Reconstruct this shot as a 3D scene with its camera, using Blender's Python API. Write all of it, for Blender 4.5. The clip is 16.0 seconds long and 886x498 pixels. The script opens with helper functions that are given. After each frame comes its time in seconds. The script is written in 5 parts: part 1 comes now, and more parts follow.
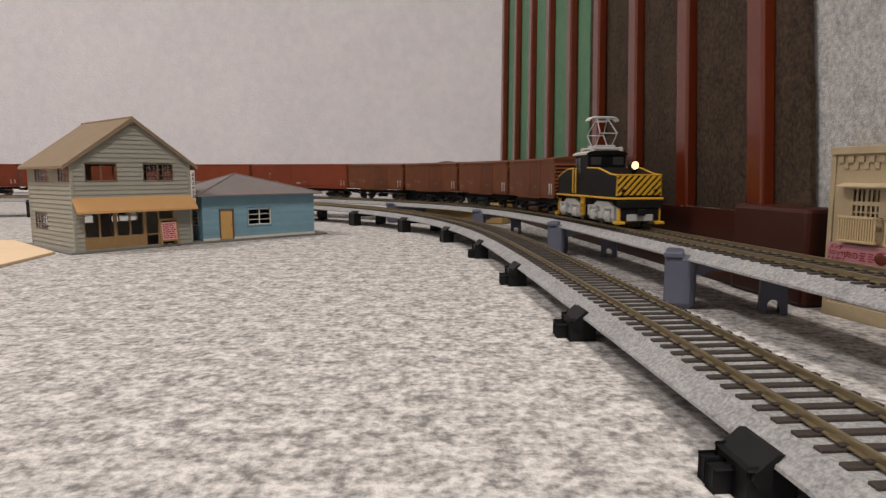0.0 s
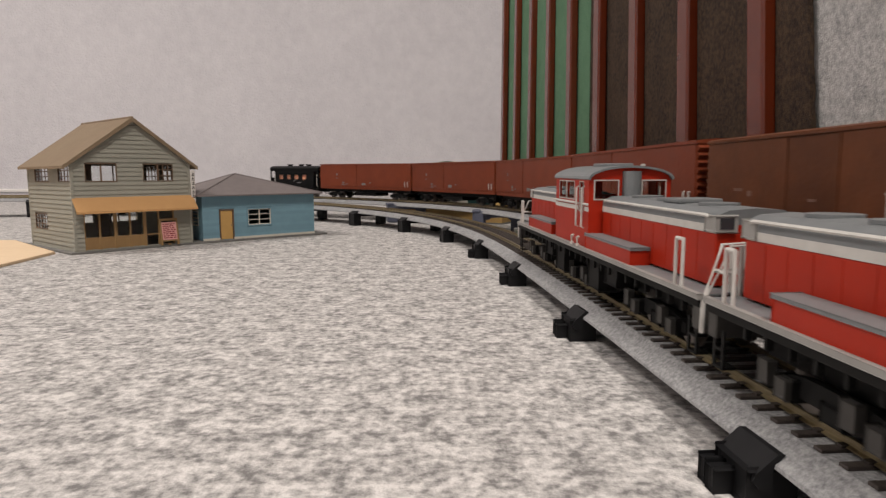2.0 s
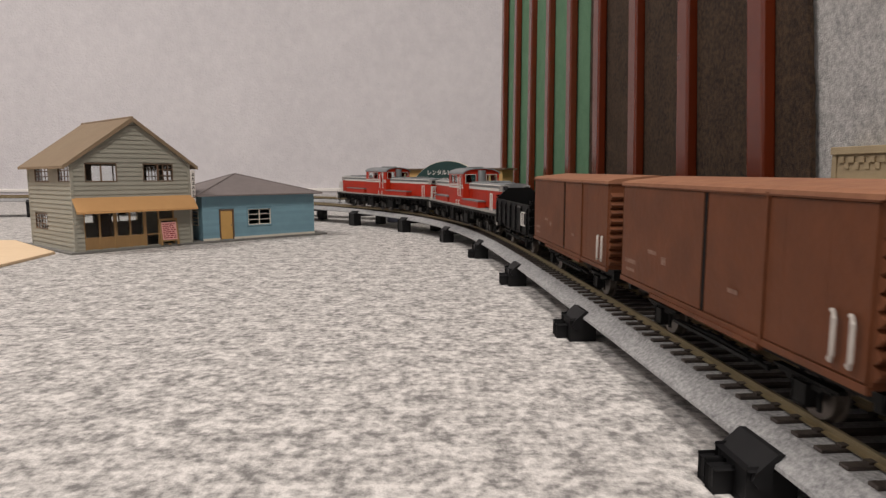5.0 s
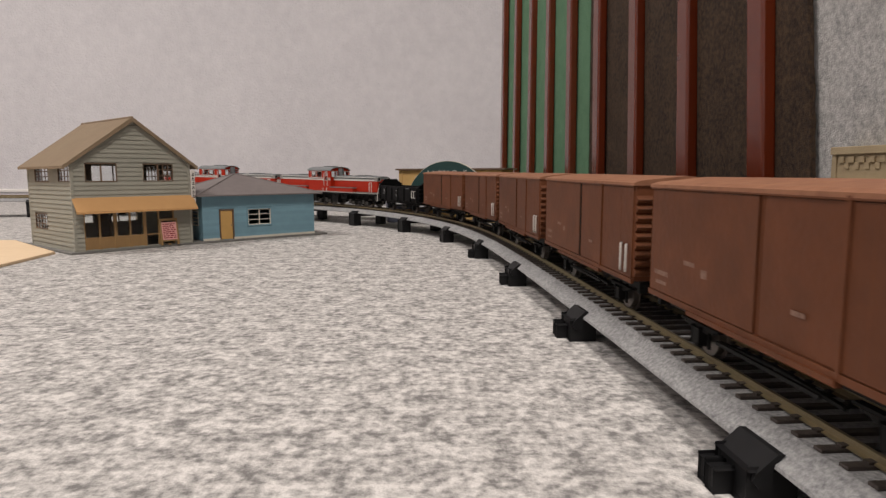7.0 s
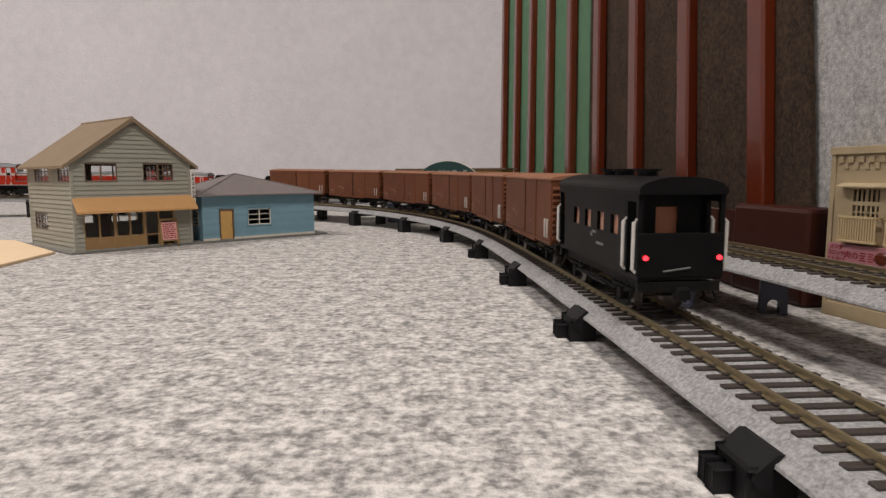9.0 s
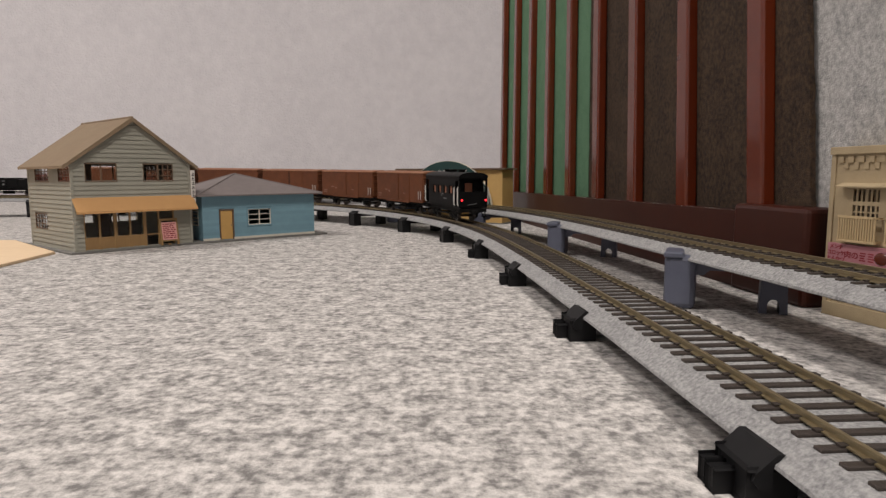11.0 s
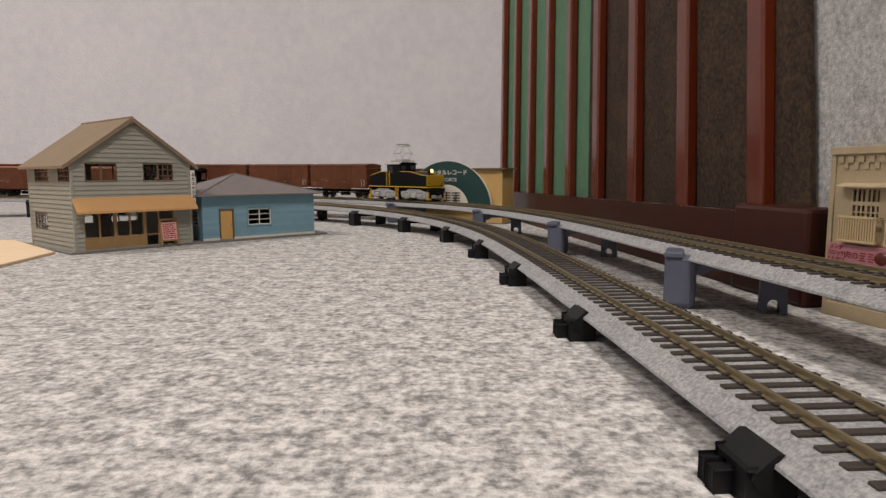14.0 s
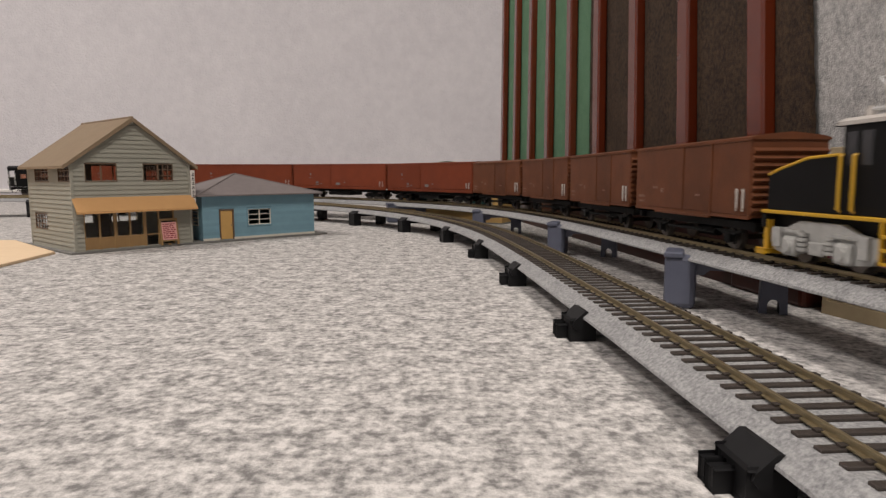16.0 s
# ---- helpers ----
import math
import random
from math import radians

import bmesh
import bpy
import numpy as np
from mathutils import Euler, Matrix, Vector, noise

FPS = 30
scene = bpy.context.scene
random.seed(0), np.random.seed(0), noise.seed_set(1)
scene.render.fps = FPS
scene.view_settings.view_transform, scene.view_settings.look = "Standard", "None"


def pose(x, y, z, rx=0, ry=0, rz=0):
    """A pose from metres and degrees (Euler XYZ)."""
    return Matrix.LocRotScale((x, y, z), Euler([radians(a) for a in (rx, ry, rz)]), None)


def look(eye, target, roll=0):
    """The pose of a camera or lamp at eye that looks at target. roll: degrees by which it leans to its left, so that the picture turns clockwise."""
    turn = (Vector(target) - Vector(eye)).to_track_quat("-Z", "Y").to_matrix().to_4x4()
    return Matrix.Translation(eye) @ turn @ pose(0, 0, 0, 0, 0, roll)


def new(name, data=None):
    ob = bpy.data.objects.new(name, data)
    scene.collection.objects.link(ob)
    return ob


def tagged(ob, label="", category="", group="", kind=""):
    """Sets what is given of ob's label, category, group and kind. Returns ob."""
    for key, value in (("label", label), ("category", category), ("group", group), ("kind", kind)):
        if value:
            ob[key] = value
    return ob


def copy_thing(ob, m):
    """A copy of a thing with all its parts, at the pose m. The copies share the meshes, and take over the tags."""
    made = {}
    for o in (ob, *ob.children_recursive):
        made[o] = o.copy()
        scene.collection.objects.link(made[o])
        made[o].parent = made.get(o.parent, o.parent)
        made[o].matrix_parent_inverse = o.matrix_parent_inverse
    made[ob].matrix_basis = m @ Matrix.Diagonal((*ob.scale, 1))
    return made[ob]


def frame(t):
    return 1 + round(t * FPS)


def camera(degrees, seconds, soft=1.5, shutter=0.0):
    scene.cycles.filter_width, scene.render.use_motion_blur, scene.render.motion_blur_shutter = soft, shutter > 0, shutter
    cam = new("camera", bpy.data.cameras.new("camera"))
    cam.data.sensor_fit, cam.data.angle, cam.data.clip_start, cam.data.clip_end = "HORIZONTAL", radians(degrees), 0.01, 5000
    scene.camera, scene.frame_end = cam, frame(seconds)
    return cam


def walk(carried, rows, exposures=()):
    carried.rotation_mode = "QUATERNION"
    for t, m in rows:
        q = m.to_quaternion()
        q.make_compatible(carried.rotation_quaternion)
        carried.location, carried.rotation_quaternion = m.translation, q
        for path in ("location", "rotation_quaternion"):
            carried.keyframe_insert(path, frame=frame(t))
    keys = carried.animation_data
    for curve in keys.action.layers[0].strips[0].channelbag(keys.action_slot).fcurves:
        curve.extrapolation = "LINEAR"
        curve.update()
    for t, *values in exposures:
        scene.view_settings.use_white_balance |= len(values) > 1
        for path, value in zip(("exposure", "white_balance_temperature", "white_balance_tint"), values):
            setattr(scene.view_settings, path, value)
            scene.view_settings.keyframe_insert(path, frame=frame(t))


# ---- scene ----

# ================= camera =================
FOV = 70.8
EYE = Vector((0.0, 0.0, 0.06446))
PITCH, ROLL = 6.77, -0.15
cam = camera(FOV, 16.0, soft=1.35, shutter=0.2)
VIEW = look(EYE, EYE + Vector((0, math.cos(radians(PITCH)), -math.sin(radians(PITCH)))), ROLL)
walk(cam, [(0.0, VIEW), (16.0, VIEW)], exposures=[(0.0, 0.05), (9.2, 0.05), (11.3, 0.0), (16.0, 0.0)])

# ================= light =================
world = bpy.data.worlds.new("room_air")
scene.world = world
world.use_nodes = True
world.node_tree.nodes["Background"].inputs[0].default_value = (1.0, 0.95, 0.9, 1)
world.node_tree.nodes["Background"].inputs[1].default_value = 0.05


def lamp(name, x, y, z, size, power, colour, target):
    d = bpy.data.lights.new(name, "AREA")
    d.shape, d.size, d.energy, d.color = "DISK", size, power, colour
    ob = new(name, d)
    ob.matrix_world = look((x, y, z), target)
    return ob


lamp("ceiling_light_glow", 0.16, -1.05, 2.28, 0.6, 43, (1.0, 0.93, 0.865), (0.16, -1.05, 0))
lamp("ceiling_light_glow", -1.7, 0.25, 2.28, 0.6, 37, (1.0, 0.93, 0.875), (-1.7, 0.25, 0))

# ================= small tools =================
def part(name, bm, material, parent=None, label="", scale=0.001, smooth=False):
    """Links a bmesh drawn in millimetres as one mesh object."""
    if scale != 1:
        bmesh.ops.scale(bm, vec=(scale,) * 3, verts=bm.verts)
    bmesh.ops.recalc_face_normals(bm, faces=bm.faces)
    me = bpy.data.meshes.new(name)
    bm.to_mesh(me)
    bm.free()
    me.materials.append(material)
    if smooth:
        for p in me.polygons:
            p.use_smooth = True
    ob = new(name, me)
    if parent is not None:
        ob.parent = parent
    if label:
        tagged(ob, label)
    return ob


def shared(name, me, parent, m):
    ob = new(name, me)
    ob.parent = parent
    ob.matrix_local = m
    return ob


def thing(name, label, category, group="", m=None, kind=""):
    ob = new(name)
    ob.empty_display_size = 0.01
    tagged(ob, label, category, group, kind)
    if m is not None:
        ob.matrix_world = m
    return ob


def B():
    return bmesh.new()


def box(bm, x0, y0, z0, x1, y1, z1, bev=0.0):
    t = bmesh.new()
    bmesh.ops.create_cube(t, size=1)
    for v in t.verts:
        v.co = (x0 + (v.co.x + 0.5) * (x1 - x0), y0 + (v.co.y + 0.5) * (y1 - y0), z0 + (v.co.z + 0.5) * (z1 - z0))
    if bev:
        bmesh.ops.bevel(t, geom=t.edges[:], offset=bev, segments=2, affect="EDGES", profile=0.5)
    merge(bm, t)
    return bm


def merge(bm, t, m=None):
    if m is not None:
        bmesh.ops.transform(t, matrix=m, verts=t.verts)
    me = bpy.data.meshes.new("t")
    t.to_mesh(me)
    t.free()
    bm.from_mesh(me)
    bpy.data.meshes.remove(me)


def rod(bm, pts, r, seg=6, caps=True):
    """A round bar through a chain of points."""
    pts = [Vector(p) for p in pts]
    rings = []
    for i, p in enumerate(pts):
        a = pts[max(i - 1, 0)]
        b = pts[min(i + 1, len(pts) - 1)]
        d = (b - a).normalized()
        up = Vector((0, 0, 1)) if abs(d.z) < 0.9 else Vector((1, 0, 0))
        e1 = d.cross(up).normalized()
        e2 = e1.cross(d)
        rings.append([bm.verts.new(p + r * (math.cos(k * math.tau / seg) * e1 + math.sin(k * math.tau / seg) * e2)) for k in range(seg)])
    for q0, q1 in zip(rings, rings[1:]):
        for k in range(seg):
            bm.faces.new((q0[k], q0[(k + 1) % seg], q1[(k + 1) % seg], q1[k]))
    if caps:
        bm.faces.new(rings[0][::-1])
        bm.faces.new(rings[-1])
    return bm


def disc(bm, p, r, h, axis="X", seg=20):
    """A cylinder centred on p, its axis along X, Y or Z."""
    d = {"X": Vector((h / 2, 0, 0)), "Y": Vector((0, h / 2, 0)), "Z": Vector((0, 0, h / 2))}[axis]
    p = Vector(p)
    return rod(bm, [p - d, p + d], r, seg)


def prism(bm, prof, a, b, axis="Y"):
    """A closed profile pushed from a to b along an axis; the profile's two numbers are the other axes in order."""
    def at(p, q):
        return {"X": (q, p[0], p[1]), "Y": (p[0], q, p[1]), "Z": (p[0], p[1], q)}[axis]
    v0 = [bm.verts.new(at(p, a)) for p in prof]
    v1 = [bm.verts.new(at(p, b)) for p in prof]
    n = len(prof)
    for i in range(n):
        bm.faces.new((v0[i], v0[(i + 1) % n], v1[(i + 1) % n], v1[i]))
    bm.faces.new(v0[::-1])
    bm.faces.new(v1)
    return bm


def wall_with_holes(bm, x0, x1, z0, z1, y0, y1, holes):
    """An upright wall of thickness y0..y1 with rectangular holes (x0, z0, x1, z1)."""
    xs = sorted({x0, x1, *[h[0] for h in holes], *[h[2] for h in holes]})
    zs = sorted({z0, z1, *[h[1] for h in holes], *[h[3] for h in holes]})
    inside = lambda x, z: any(h[0] < x < h[2] and h[1] < z < h[3] for h in holes) or not (x0 < x < x1 and z0 < z < z1)
    V = {}
    def vt(x, y, z):
        if (x, y, z) not in V:
            V[x, y, z] = bm.verts.new((x, y, z))
        return V[x, y, z]
    for i in range(len(xs) - 1):
        for k in range(len(zs) - 1):
            a, b, c, d = xs[i], xs[i + 1], zs[k], zs[k + 1]
            mx, mz = (a + b) / 2, (c + d) / 2
            if inside(mx, mz):
                continue
            bm.faces.new((vt(a, y0, c), vt(b, y0, c), vt(b, y0, d), vt(a, y0, d)))
            bm.faces.new((vt(a, y1, c), vt(a, y1, d), vt(b, y1, d), vt(b, y1, c)))
            for dx, dz, p, q in ((-1, 0, (a, c), (a, d)), (1, 0, (b, c), (b, d)), (0, -1, (a, c), (b, c)), (0, 1, (a, d), (b, d))):
                nx = (xs[i - 1] + a) / 2 if dx < 0 and i else (xs[i + 2] + b) / 2 if dx > 0 and i + 2 < len(xs) else mx
                nz = (zs[k - 1] + c) / 2 if dz < 0 and k else (zs[k + 2] + d) / 2 if dz > 0 and k + 2 < len(zs) else mz
                edge = (dx < 0 and i == 0) or (dx > 0 and i + 2 >= len(xs)) or (dz < 0 and k == 0) or (dz > 0 and k + 2 >= len(zs))
                if edge or inside(nx, nz):
                    bm.faces.new((vt(p[0], y0, p[1]), vt(q[0], y0, q[1]), vt(q[0], y1, q[1]), vt(p[0], y1, p[1])))
    return bm


# ================= materials =================
def mat(name, c1, c2=None, size=0.01, rough=0.6, metal=0.0, bump=0.0, fine=None, spread=0.25, emit=0.0, coat=0.0, stretch=(1, 1, 1), rvar=0.1, per_object=0.0, share=0.65, big=7.3):
    """Procedural surface: two scales of noise between two colours, with a fine relief. size: the grain in metres."""
    m = bpy.data.materials.new(name)
    m.use_nodes = True
    nt = m.node_tree
    L, N = nt.links.new, nt.nodes.new
    b = nt.nodes["Principled BSDF"]
    c2 = c2 or tuple(v * 0.8 for v in c1)
    tc = N("ShaderNodeTexCoord")
    mp = N("ShaderNodeMapping")
    mp.inputs["Scale"].default_value = stretch
    L(tc.outputs["Object"], mp.inputs["Vector"])
    n1 = N("ShaderNodeTexNoise")
    n1.inputs["Scale"].default_value = 1 / size
    n1.inputs["Detail"].default_value = 5
    n1.inputs["Roughness"].default_value = 0.6
    L(mp.outputs[0], n1.inputs["Vector"])
    n2 = N("ShaderNodeTexNoise")
    n2.inputs["Scale"].default_value = 1 / (size * big)
    n2.inputs["Detail"].default_value = 3
    L(mp.outputs[0], n2.inputs["Vector"])
    mix = N("ShaderNodeMath")
    mix.operation = "MULTIPLY_ADD"
    mix.inputs[1].default_value = share
    L(n1.outputs[0], mix.inputs[0])
    k = N("ShaderNodeMath")
    k.operation = "MULTIPLY"
    k.inputs[1].default_value = 1 - share
    L(n2.outputs[0], k.inputs[0])
    L(k.outputs[0], mix.inputs[2])
    ramp = N("ShaderNodeValToRGB")
    ramp.color_ramp.elements[0].position = 0.5 - spread
    ramp.color_ramp.elements[1].position = 0.5 + spread
    ramp.color_ramp.elements[0].color = (*c2, 1)
    ramp.color_ramp.elements[1].color = (*c1, 1)
    L(mix.outputs[0], ramp.inputs[0])
    col = ramp.outputs[0]
    if per_object:
        oi = N("ShaderNodeObjectInfo")
        hs = N("ShaderNodeHueSaturation")
        mr = N("ShaderNodeMapRange")
        mr.inputs["To Min"].default_value, mr.inputs["To Max"].default_value = 1 - per_object, 1 + per_object
        L(oi.outputs["Random"], mr.inputs["Value"])
        L(mr.outputs[0], hs.inputs["Value"])
        L(col, hs.inputs["Color"])
        col = hs.outputs[0]
    L(col, b.inputs["Base Color"])
    rr = N("ShaderNodeMapRange")
    rr.inputs["To Min"].default_value, rr.inputs["To Max"].default_value = min(rough + rvar, 1), max(rough - rvar, 0.02)
    L(n2.outputs[0], rr.inputs["Value"])
    L(rr.outputs[0], b.inputs["Roughness"])
    b.inputs["Metallic"].default_value = metal
    b.inputs["Coat Weight"].default_value = coat
    if emit:
        b.inputs["Emission Color"].default_value = (*c1, 1)
        b.inputs["Emission Strength"].default_value = emit
    if bump:
        bp = N("ShaderNodeBump")
        bp.inputs["Strength"].default_value = bump
        bp.inputs["Distance"].default_value = fine or size * 0.4
        if fine:
            n3 = N("ShaderNodeTexNoise")
            n3.inputs["Scale"].default_value = 1 / fine
            n3.inputs["Detail"].default_value = 3
            L(mp.outputs[0], n3.inputs["Vector"])
            L(n3.outputs[0], bp.inputs["Height"])
        else:
            L(n1.outputs[0], bp.inputs["Height"])
        L(bp.outputs[0], b.inputs["Normal"])
    return m


M_CARPET = mat("grey_flecked_carpet", (0.735, 0.703, 0.68), (0.205, 0.197, 0.192), 0.0029, 0.95, bump=0.55, fine=0.0008, spread=0.107, share=0.61, big=3.1)
M_WALL = mat("wallpaper", (0.735, 0.712, 0.73), (0.625, 0.605, 0.628), 0.03, 0.85, bump=0.5, fine=0.006, spread=0.2)
M_BASEBOARD = mat("baseboard_vinyl", (0.82, 0.79, 0.74), (0.76, 0.73, 0.68), 0.03, 0.5)
M_CAP = mat("white_cap_vinyl", (0.93, 0.90, 0.86), (0.88, 0.85, 0.81), 0.03, 0.5)
M_CEILING = mat("ceiling_paper", (0.8, 0.79, 0.77), (0.75, 0.74, 0.72), 0.05, 0.9)
M_LACQUER = mat("red_brown_lacquer", (0.15, 0.024, 0.006), (0.095, 0.015, 0.005), 0.02, 0.24, coat=0.2, spread=0.35)
# The red-brown lacquer again, with the base rail's shade put into the colour.
M_SHADED_LACQUER = mat("shaded_lacquer", (0.058, 0.013, 0.006), (0.034, 0.008, 0.005), 0.02, 0.4, spread=0.35)
M_FELT_BROWN = mat("brown_felt", (0.088, 0.051, 0.027), (0.006, 0.0035, 0.0025), 0.0026, 0.95, bump=0.9, fine=0.0007, spread=0.18, share=0.78, big=9)
M_FELT_GREEN = mat("green_felt", (0.14, 0.28, 0.165), (0.075, 0.17, 0.095), 0.002, 0.95, bump=0.6, fine=0.0009)
M_FELT_GREY = mat("grey_felt", (0.66, 0.655, 0.64), (0.26, 0.26, 0.26), 0.0026, 0.95, bump=0.8, fine=0.0009, spread=0.19, share=0.78)
M_BALLAST = mat("moulded_grey_ballast", (0.44, 0.438, 0.435), (0.135, 0.135, 0.142), 0.0011, 0.85, bump=0.4, fine=0.0012, spread=0.2, share=0.78)
M_SLEEPER = mat("dark_brown_sleeper", (0.055, 0.042, 0.035), (0.03, 0.024, 0.021), 0.002, 0.6, bump=0.3, fine=0.0008)
M_RAIL = mat("dull_nickel_rail", (0.42, 0.345, 0.21), (0.28, 0.23, 0.14), 0.006, 0.38, metal=0.8)
M_PIER_BLACK = mat("black_pier_plastic", (0.011, 0.011, 0.012), (0.007, 0.007, 0.008), 0.01, 0.5)
M_PIER_GREY = mat("blue_grey_pier_plastic", (0.115, 0.125, 0.17), (0.085, 0.092, 0.13), 0.01, 0.42)

# ================= the two lines =================
CURVE_AT = (-150, 150, 300, 450, 600, 800, 1100, 2000)
HEIGHT_AT = (-150, 150, 350, 600, 900, 1300, 2000)


def laid(x0, heading, curve, height, start, end, ds=2.0):
    """The middle of a line of track, in mm: rows of s, x, y, rail height, heading."""
    s = np.arange(start, end + ds, ds)
    k = np.interp(s, CURVE_AT, curve) / 1000
    turn = np.concatenate([[0], np.cumsum((k[1:] + k[:-1]) / 2 * ds)])
    turn -= np.interp(0, s, turn)
    hd = heading - turn
    hm = (hd[1:] + hd[:-1]) / 2
    x = np.concatenate([[0], np.cumsum(np.sin(hm) * ds)])
    y = np.concatenate([[0], np.cumsum(np.cos(hm) * ds)])
    x += x0 - np.interp(0, s, x)
    y -= np.interp(0, s, y)
    z = np.interp(s, HEIGHT_AT, height)
    kern = np.hanning(41)
    z = np.convolve(np.pad(z, 20, mode="edge"), kern / kern.sum(), mode="valid")
    return np.c_[s, x, y, z, hd]


INNER = laid(90.6, -0.0489, (0.0, 0.21, 0.0, 0.434, 1.80, 1.69, 1.655, 1.655), (15.9, 15.9, 17.7, 19.6, 24.4, 31, 36), -2000, 2900)
OUTER = laid(169.1, -0.106, (0.0, 0.0, 0.0, 0.20, 1.486, 1.761, 1.576, 1.576), (33.5, 32.0, 30.7, 29.5, 30.1, 33, 35), -900, 2300)
LOOP = 360.8 * 15.232     # length of the outer loop, by its lap time


def closed(line):
    """Carries the outer line round behind the camera to meet itself, s growing past its end."""
    a, b = line[-1], line[0]
    pa, pb = np.array(a[1:3]), np.array(b[1:3])
    ta, tb = np.array([math.sin(a[4]), math.cos(a[4])]), np.array([math.sin(b[4]), math.cos(b[4])])
    want = LOOP - (a[0] - b[0])
    u = np.linspace(0, 1, 900)[:, None]
    lo, hi = 10.0, 9000.0
    for _ in range(50):
        k = (lo + hi) / 2
        P = pa * (2 * u**3 - 3 * u**2 + 1) + k * ta * (u**3 - 2 * u**2 + u) + pb * (3 * u**2 - 2 * u**3) + k * tb * (u**3 - u**2)
        seg = np.hypot(*np.diff(P, axis=0).T)
        if seg.sum() > want:
            hi = k
        else:
            lo = k
    s = a[0] + np.concatenate([[0], np.cumsum(seg)])
    d = np.gradient(P, axis=0)
    hd = np.unwrap(np.arctan2(d[:, 0], d[:, 1]))
    hd += a[4] - hd[0]
    z = np.interp(s, [s[0], s[-1]], [a[3], b[3]])
    return np.vstack([line, np.c_[s, P, z, hd][1:]])


OUTER_LOOP = closed(OUTER)


def on(line, s, wrap=False):
    """Position and heading at s on a line, in mm."""
    if wrap:
        s = line[0, 0] + (s - line[0, 0]) % LOOP
    return [float(np.interp(s, line[:, 0], line[:, i])) for i in range(1, 5)]


def sweep(line, s0, s1, prof, step, name, material, parent, closed_prof=True, label=""):
    """A profile (offset to the right, height over the rail top) drawn along a line."""
    bm = B()
    rings = []
    for s in np.arange(s0, s1 + 0.1, step):
        x, y, z, h = on(line, s)
        rings.append([bm.verts.new((x + p * math.cos(h), y - p * math.sin(h), z + q)) for p, q in prof])
    n = len(prof)
    for a, b in zip(rings, rings[1:]):
        for i in range(n if closed_prof else n - 1):
            bm.faces.new((a[i], a[(i + 1) % n], b[(i + 1) % n], b[i]))
    bm.faces.new(rings[0])
    bm.faces.new(rings[-1][::-1])
    return part(name, bm, material, parent, label)

# ================= the room =================
def plain_box(name, x0, y0, z0, x1, y1, z1, material, kind="structure", label="", category=""):
    ob = part(name, box(B(), x0, y0, z0, x1, y1, z1), material)
    return tagged(ob, label, category, kind=kind)


def build_room():
    bm = B()
    bmesh.ops.create_grid(bm, x_segments=60, y_segments=60, size=2600)
    bmesh.ops.translate(bm, vec=(-400, 0, 0), verts=bm.verts)
    for v in bm.verts:
        v.co.z = 0.25 * noise.noise(v.co * 0.006)
    tagged(part("ground", bm, M_CARPET, smooth=True), "grey flecked felt carpet under the model railway", "carpet", kind="structure")
    plain_box("wall_north", -3000, 2110, -10, 2200, 2230, 2400, M_WALL, label="pale grey textured wallpaper wall", category="wall")
    plain_box("wall_west", -3120, -2600, -10, -3000, 2230, 2400, M_WALL, label="pale grey textured wallpaper wall", category="wall")
    plain_box("wall_south", -3120, -2720, -10, 2320, -2600, 2400, M_WALL, label="pale grey textured wallpaper wall", category="wall")
    plain_box("wall_east", 2200, -2600, -10, 2320, 2230, 2400, M_WALL, label="pale grey textured wallpaper wall", category="wall")
    plain_box("ceiling", -3120, -2720, 2400, 2320, 2230, 2460, M_CEILING, label="white papered ceiling", category="ceiling")
    bm = B()
    prism(bm, [(2110, 0), (2101, 0), (2101, 12), (2110, 12)], -3000, 2200, "X")
    tagged(part("baseboard", bm, M_WALL), "grey papered baseboard along the wall", "baseboard", kind="structure")
    bm = B()
    prism(bm, [(2110, 12.3), (2095, 12.3), (2094, 20), (2096, 21.4), (2110, 21.4)], -3000, 2200, "X")
    tagged(part("trim", bm, M_CAP), "bright white cap strip along the baseboard", "trim", kind="structure")


# the slatted screen stands along this line, from its near end to its far end
SCREEN_M = Matrix.Translation((0.2138, 0, 0)) @ Matrix.Rotation(math.atan2(0.12302, 1.0), 4, "Z")


def felt_sheet(bm, y0, y1, x, h, bow=0.0, wob=0.7, thick=3):
    """An upright felt sheet with slightly wavy edges, its two ends leaning by their own angles; bow curls its near edge."""
    n = 60
    rows = []
    for i in range(n + 1):
        z = h * i / n
        a = wob * noise.noise((0.3, y0, z * 0.09)) * 1.8 + bow * (z / 170) ** 3
        b = wob * noise.noise((7.3, y1, z * 0.09)) * 1.8
        k0, k1 = z * math.tan(radians(lean_at(y0))), z * math.tan(radians(lean_at(y1)))
        f = [bm.verts.new((x + d - k, y, z)) for d in (0, thick) for y, k in ((y0 + a, k0), ((y0 + y1) / 2, (k0 + k1) / 2), (y1 + b, k1))]
        rows.append(f)
    for p, q in zip(rows, rows[1:]):
        for k in ((0, 1), (1, 2), (2, 5), (5, 4), (4, 3), (3, 0)):
            bm.faces.new((p[k[0]], p[k[1]], q[k[1]], q[k[0]]))


def lean_at(y):
    """The old screen is a little twisted: its near slats lean more than the far ones."""
    return float(np.interp(y, (300, 339, 421, 503, 584, 666, 747, 829), (3.8, 3.2, 1.9, 1.3, 0.8, 0.4, 0.0, -0.3)))


